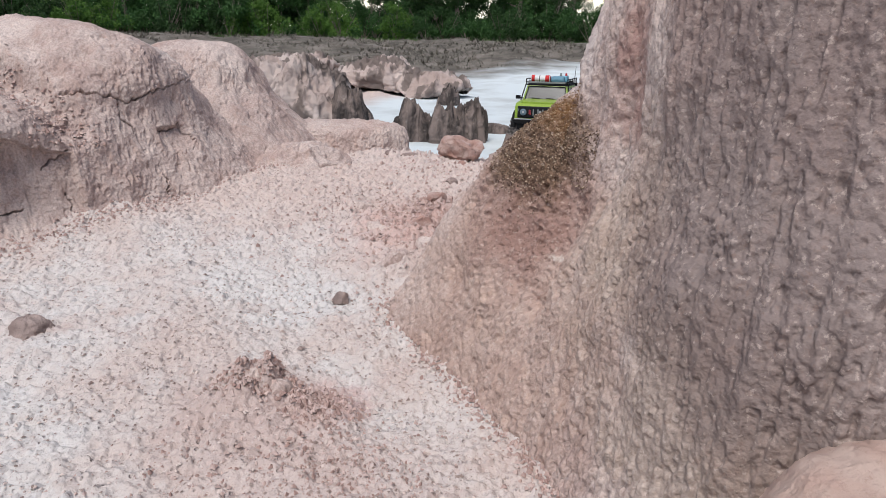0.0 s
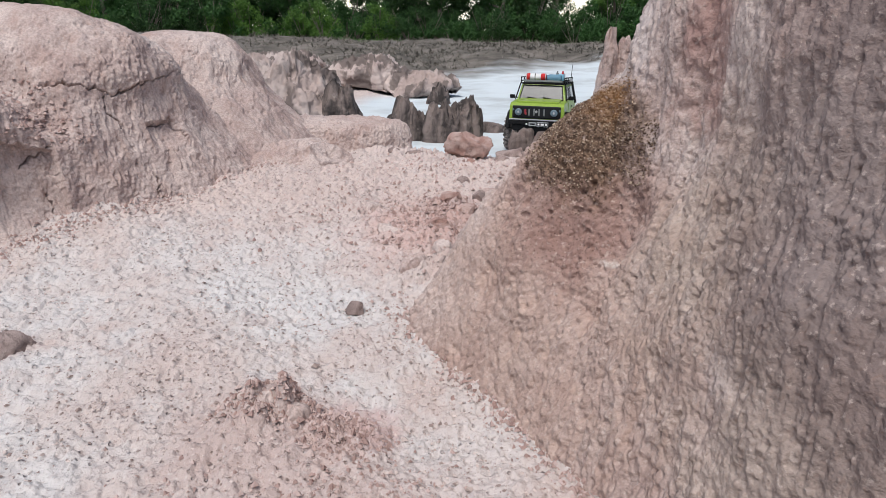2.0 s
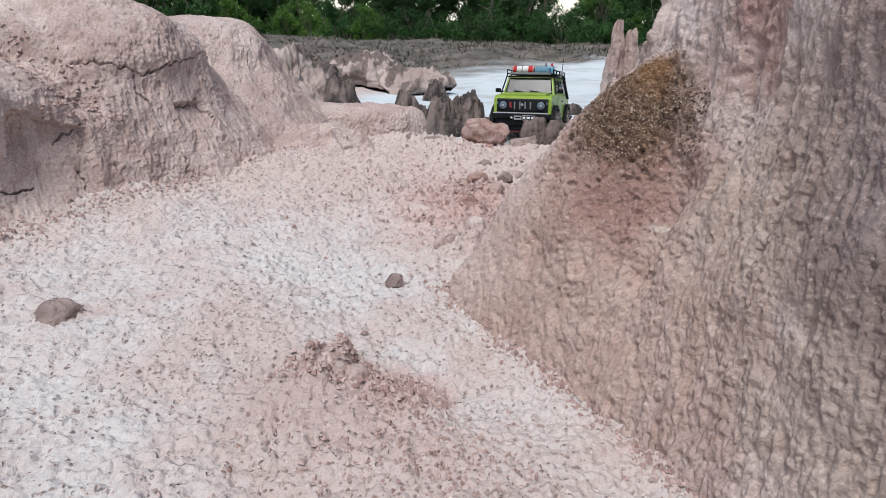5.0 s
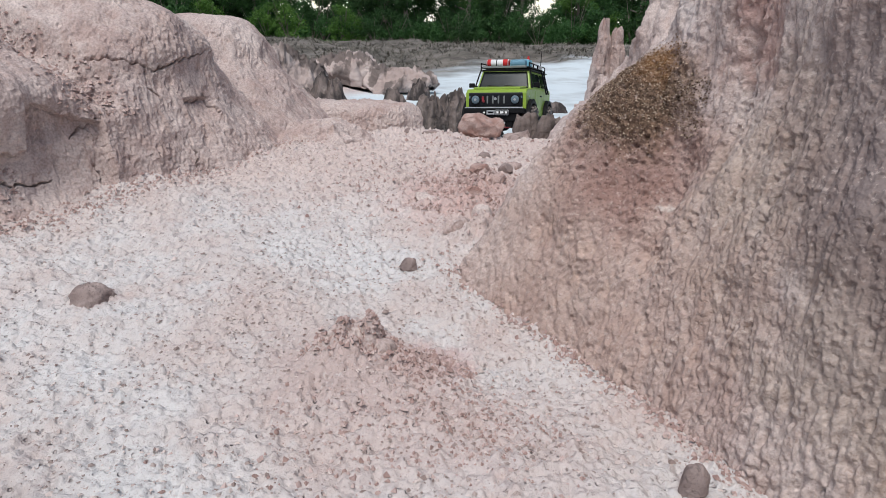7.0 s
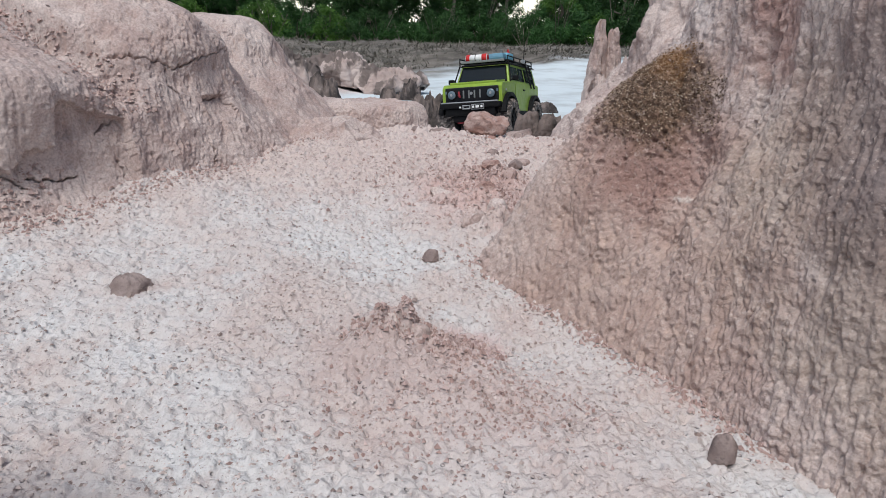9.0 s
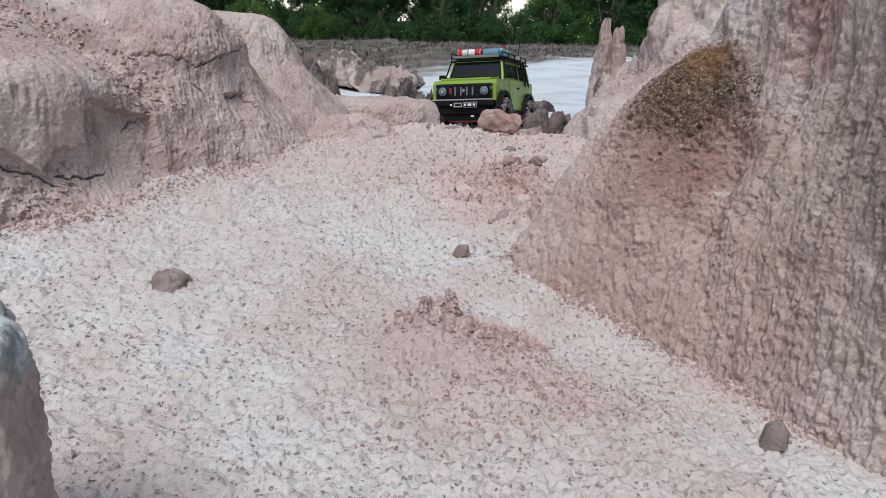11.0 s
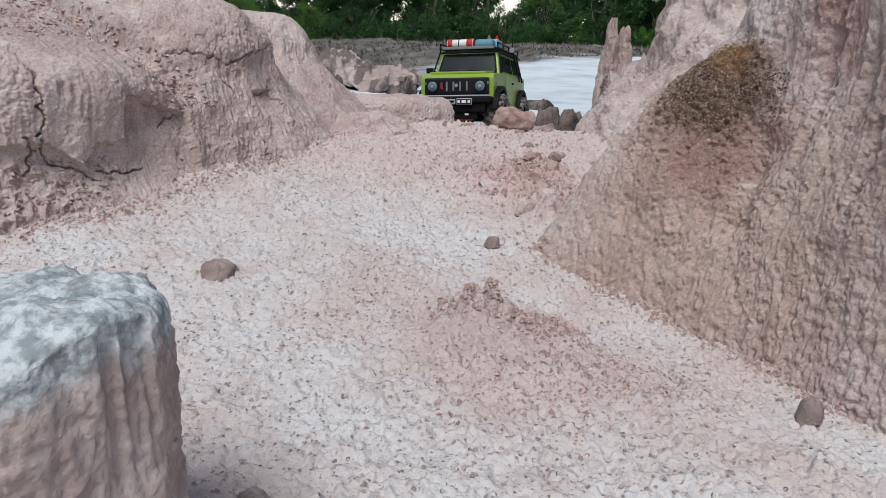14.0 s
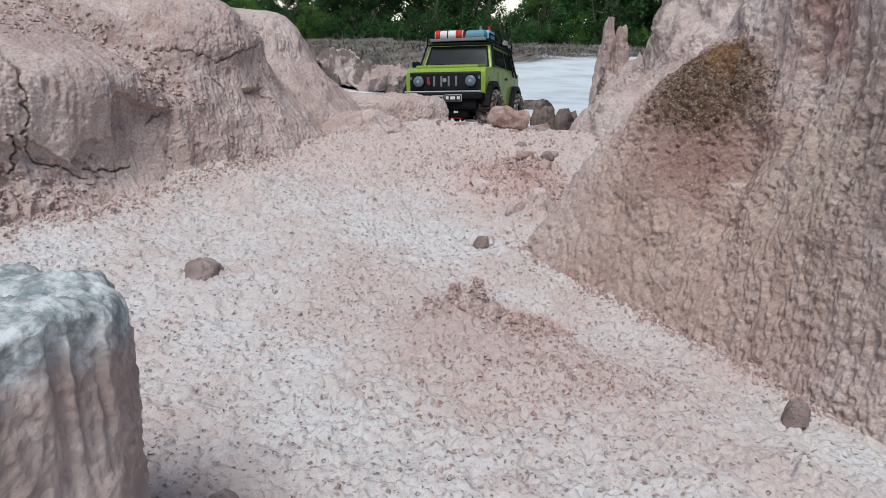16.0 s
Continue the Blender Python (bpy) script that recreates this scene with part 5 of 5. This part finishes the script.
    part("seal", bm, black, screen, "black rubber seal")
    for x in (-0.040, 0.004):
        bm = bmesh.new()
        rod(bm, (x, 0.0815, z0 + 0.009), (x + 0.024, 0.0822, z0 + 0.006), 0.0013, sides=8)
        rod(bm, (x + 0.016, 0.0815, z0 + 0.0065), (x + 0.020, 0.080, z0 + 0.002), 0.0012, sides=8)
        part("wiper", bm, black, screen, "black wiper")
    for s in (-1, 1):
        for y0, y1 in ((0.110, 0.165), (0.173, 0.215), (0.228, 0.312)):
            bm = bmesh.new()
            t0, t1 = 0.12, 0.84
            c = []
            for y, t in ((y0 - 0.008 * (y0 < 0.12), t0), (y1, t0), (y1, t1), (y0 + 0.004 * (y0 < 0.12), t1)):
                c.append(Vector((s * (0.0708 + (0.0605 - 0.070) * t), y, z0 + (z1 - z0) * t)))
            f = [bm.verts.new(p + Vector((s * 0.0006, 0, 0))) for p in c]
            b = [bm.verts.new(p - Vector((s * 0.003, 0, 0))) for p in c]
            bm.faces.new(f)
            bm.faces.new(b[::-1])
            for i in range(4):
                bm.faces.new((f[i], b[i], b[(i + 1) % 4], f[(i + 1) % 4]))
            bmesh.ops.recalc_face_normals(bm, faces=bm.faces)
            part("side_window", bm, wind_glass, root, "dark side window")
        bm = bmesh.new()
        box(bm, s * 0.084, 0.088, 0.148, 0.015, 0.008, 0.011, 0.002)
        rod(bm, (s * 0.070, 0.092, 0.145), (s * 0.080, 0.089, 0.146), 0.002, sides=8)
        part("wing_mirror", bm, black, root, "black wing mirror")
        bm = bmesh.new()
        rod(bm, (s * 0.0735, 0.078, z0 + 0.001), (s * 0.0645, 0.100, z1 + 0.001), 0.0018, sides=8)
        rod(bm, (s * 0.0645, 0.100, z1 + 0.001), (s * 0.0645, 0.33, z1 + 0.001), 0.0018, sides=8)
        part("gutter_rail", bm, black, root, "black tube along the roof edge")
        bm = bmesh.new()
        rod(bm, (s * 0.068, 0.232, z1 + 0.006), (s * 0.083, 0.236, 0.128), 0.002, sides=8)
        rod(bm, (s * 0.068, 0.262, z1 + 0.006), (s * 0.083, 0.266, 0.128), 0.002, sides=8)
        for t in (0.2, 0.4, 0.6, 0.8):
            z = z1 + 0.006 + (0.128 - z1 - 0.006) * t
            x = s * (0.068 + 0.015 * t)
            rod(bm, (x, 0.232 + 0.004 * t, z), (x, 0.262 + 0.004 * t, z), 0.0015, sides=8)
        part("side_ladder", bm, black, root, "black side ladder")
    one("roof", black, root, "matt black roof", box, 0, 0.216, z1 + 0.001, 0.122, 0.228, 0.004, 0.0015)
    # roof rack with its load
    bm = bmesh.new()
    zr = z1 + 0.008
    for x in (-0.062, 0.062):
        rod(bm, (x, 0.094, zr), (x, 0.318, zr), 0.0018, sides=8)
        rod(bm, (x, 0.094, zr + 0.010), (x, 0.318, zr + 0.010), 0.0016, sides=8)
        for y in (0.094, 0.15, 0.206, 0.262, 0.318):
            rod(bm, (x, y, zr - 0.006), (x, y, zr + 0.010), 0.0015, sides=8)
    for y in (0.094, 0.12, 0.15, 0.18, 0.21, 0.24, 0.27, 0.318):
        rod(bm, (-0.062, y, zr), (0.062, y, zr), 0.0015, sides=8)
    rack = part("roof_rack", bm, black, root, "black tubular roof rack")
    one("light_bar", pale_grey, rack, "pale grey light bar across the front", box, 0, 0.089, z1 + 0.0085, 0.112, 0.005, 0.0055, 0.0012)
    yz = (0.112, zr + 0.011)
    roll = one("bed_roll", white_cloth, root, "red and white rolled bag strapped on the rack", rod, (-0.050, *yz), (0.006, *yz), 0.0095, sides=24)
    for x0, x1 in ((-0.051, -0.037), (-0.010, 0.007)):
        bm = bmesh.new()
        rod(bm, (x0, *yz), (x1, *yz), 0.0103, sides=24)
        bmesh.ops.bevel(bm, geom=[e for e in bm.edges if len(e.link_faces) == 2 and e.calc_face_angle(0) > 1.0], offset=0.0025, segments=2, affect="EDGES")
        part("red_cover", bm, red_cloth, roll, "red end of the roll")
    one("strap", black, roll, "dark strap", rod, (-0.0255, *yz), (-0.0235, *yz), 0.0099, sides=24)
    bag = one("bag", blue_cloth, root, "soft blue-grey bag on the rack", box, 0.030, 0.120, zr + 0.0105, 0.040, 0.034, 0.018, 0.007)
    one("bag", blue_cloth, root, "soft blue-grey bag on the rack", box, 0.000, 0.175, zr + 0.009, 0.080, 0.050, 0.014, 0.005)
    crate = one("water_crate", sky_plastic, root, "light blue plastic water crate", box, 0.046, 0.150, zr + 0.011, 0.018, 0.046, 0.020, 0.004)
    for x, y, m in ((0.036, 0.128, pale_grey), (0.050, 0.142, red_cloth)):
        bm = bmesh.new()
        rod(bm, (x, y, zr + 0.018), (x, y, zr + 0.024), 0.0045, 0.0035, 14)
        rod(bm, (x, y, zr + 0.024), (x, y, zr + 0.029), 0.0025, sides=12)
        part("bottle", bm, m, root, "small bottle on the rack")
    bm = bmesh.new()
    rod(bm, (0.066, 0.225, zr), (0.068, 0.232, zr + 0.048), 0.0011, 0.0007, 8)
    rod(bm, (0.066, 0.225, zr - 0.004), (0.066, 0.225, zr + 0.004), 0.003, sides=10)
    part("aerial", bm, black, root, "thin black aerial")
    one("work_light", silver, root, "small round silver lamp on the rack", rod, (0.069, 0.205, zr + 0.004), (0.069, 0.214, zr + 0.004), 0.005, sides=16)
    for s in (-1, 1):
        one("tail_light", red_metal, root, "red tail light", box, s * 0.066, 0.3395, 0.098, 0.010, 0.004, 0.012, 0.001)
    spare = build_wheel(root, 0, 0.357, 0.118, 1, "spare_wheel")
    spare.matrix_basis = pose(0, 0.357, 0.118, 0, 0, 90)
    for y in WHEEL_Y:
        for s in (-1, 1):
            wheels.append(build_wheel(root, s * 0.072, y, WHEEL_R, s))
    for o in root.children_recursive:
        if o.type == "MESH" and o.name.split(".")[0] in ("tyre", "rim", "bed_roll", "red_cover", "lens", "damper", "axle", "headlight"):
            for p in o.data.polygons:
                p.use_smooth = len(p.vertices) == 4 and o.name.split(".")[0] != "tyre"
    tagged(root, "lime green toy off-road car with loaded roof rack and dusty tyres", "toy car")
    return root, wheels


car, car_wheels = build_car()
# seconds, place under the nose, pitch, roll, heading
CAR = (
    (0.0, 0.278, 1.990, -0.055, -1.0, 0.0, 17.0),
    (1.0, 0.273, 1.962, -0.055, -1.0, 0.0, 17.0),
    (2.0, 0.265, 1.934, -0.055, -1.5, 0.0, 17.0),
    (3.5, 0.234, 1.875, -0.051, -2.5, -0.5, 18.0),
    (5.0, 0.196, 1.785, -0.042, -3.5, -1.5, 19.5),
    (6.5, 0.153, 1.674, -0.029, -4.5, -2.5, 21.0),
    (8.0, 0.110, 1.612, -0.017, -5.0, -4.5, 25.0),
    (9.5, 0.069, 1.572, -0.007, -5.0, -7.0, 27.5),
    (10.8, 0.038, 1.508, -0.003, -5.0, -5.0, 27.0),
    (12.0, 0.010, 1.432, 0.000, -5.0, -3.0, 26.5),
    (13.0, -0.011, 1.374, 0.005, -5.0, -3.0, 25.0),
    (14.0, -0.032, 1.311, 0.014, -5.0, -3.5, 23.7),
    (15.0, -0.048, 1.258, 0.021, -5.0, -3.5, 23.3),
    (16.0, -0.060, 1.198, 0.027, -5.0, -3.5, 23.0),
)


def motions():
    walk(car, [(t, pose(x, y, z, p, r, -h)) for t, x, y, z, p, r, h in CAR])
    times = [0.5 * i for i in range(33)]
    ts = [c[0] for c in CAR]
    xs, ys = np.interp(times, ts, [c[1] for c in CAR]), np.interp(times, ts, [c[2] for c in CAR])
    way = np.concatenate([[0], np.cumsum(np.hypot(np.diff(xs), np.diff(ys)))])
    turn = np.degrees(way / WHEEL_R)
    for hub in car_wheels:
        p = hub.matrix_basis.translation.copy()
        walk(hub, [(t, pose(p.x, p.y, p.z, a, 0, 0)) for t, a in zip(times, turn)])


motions()
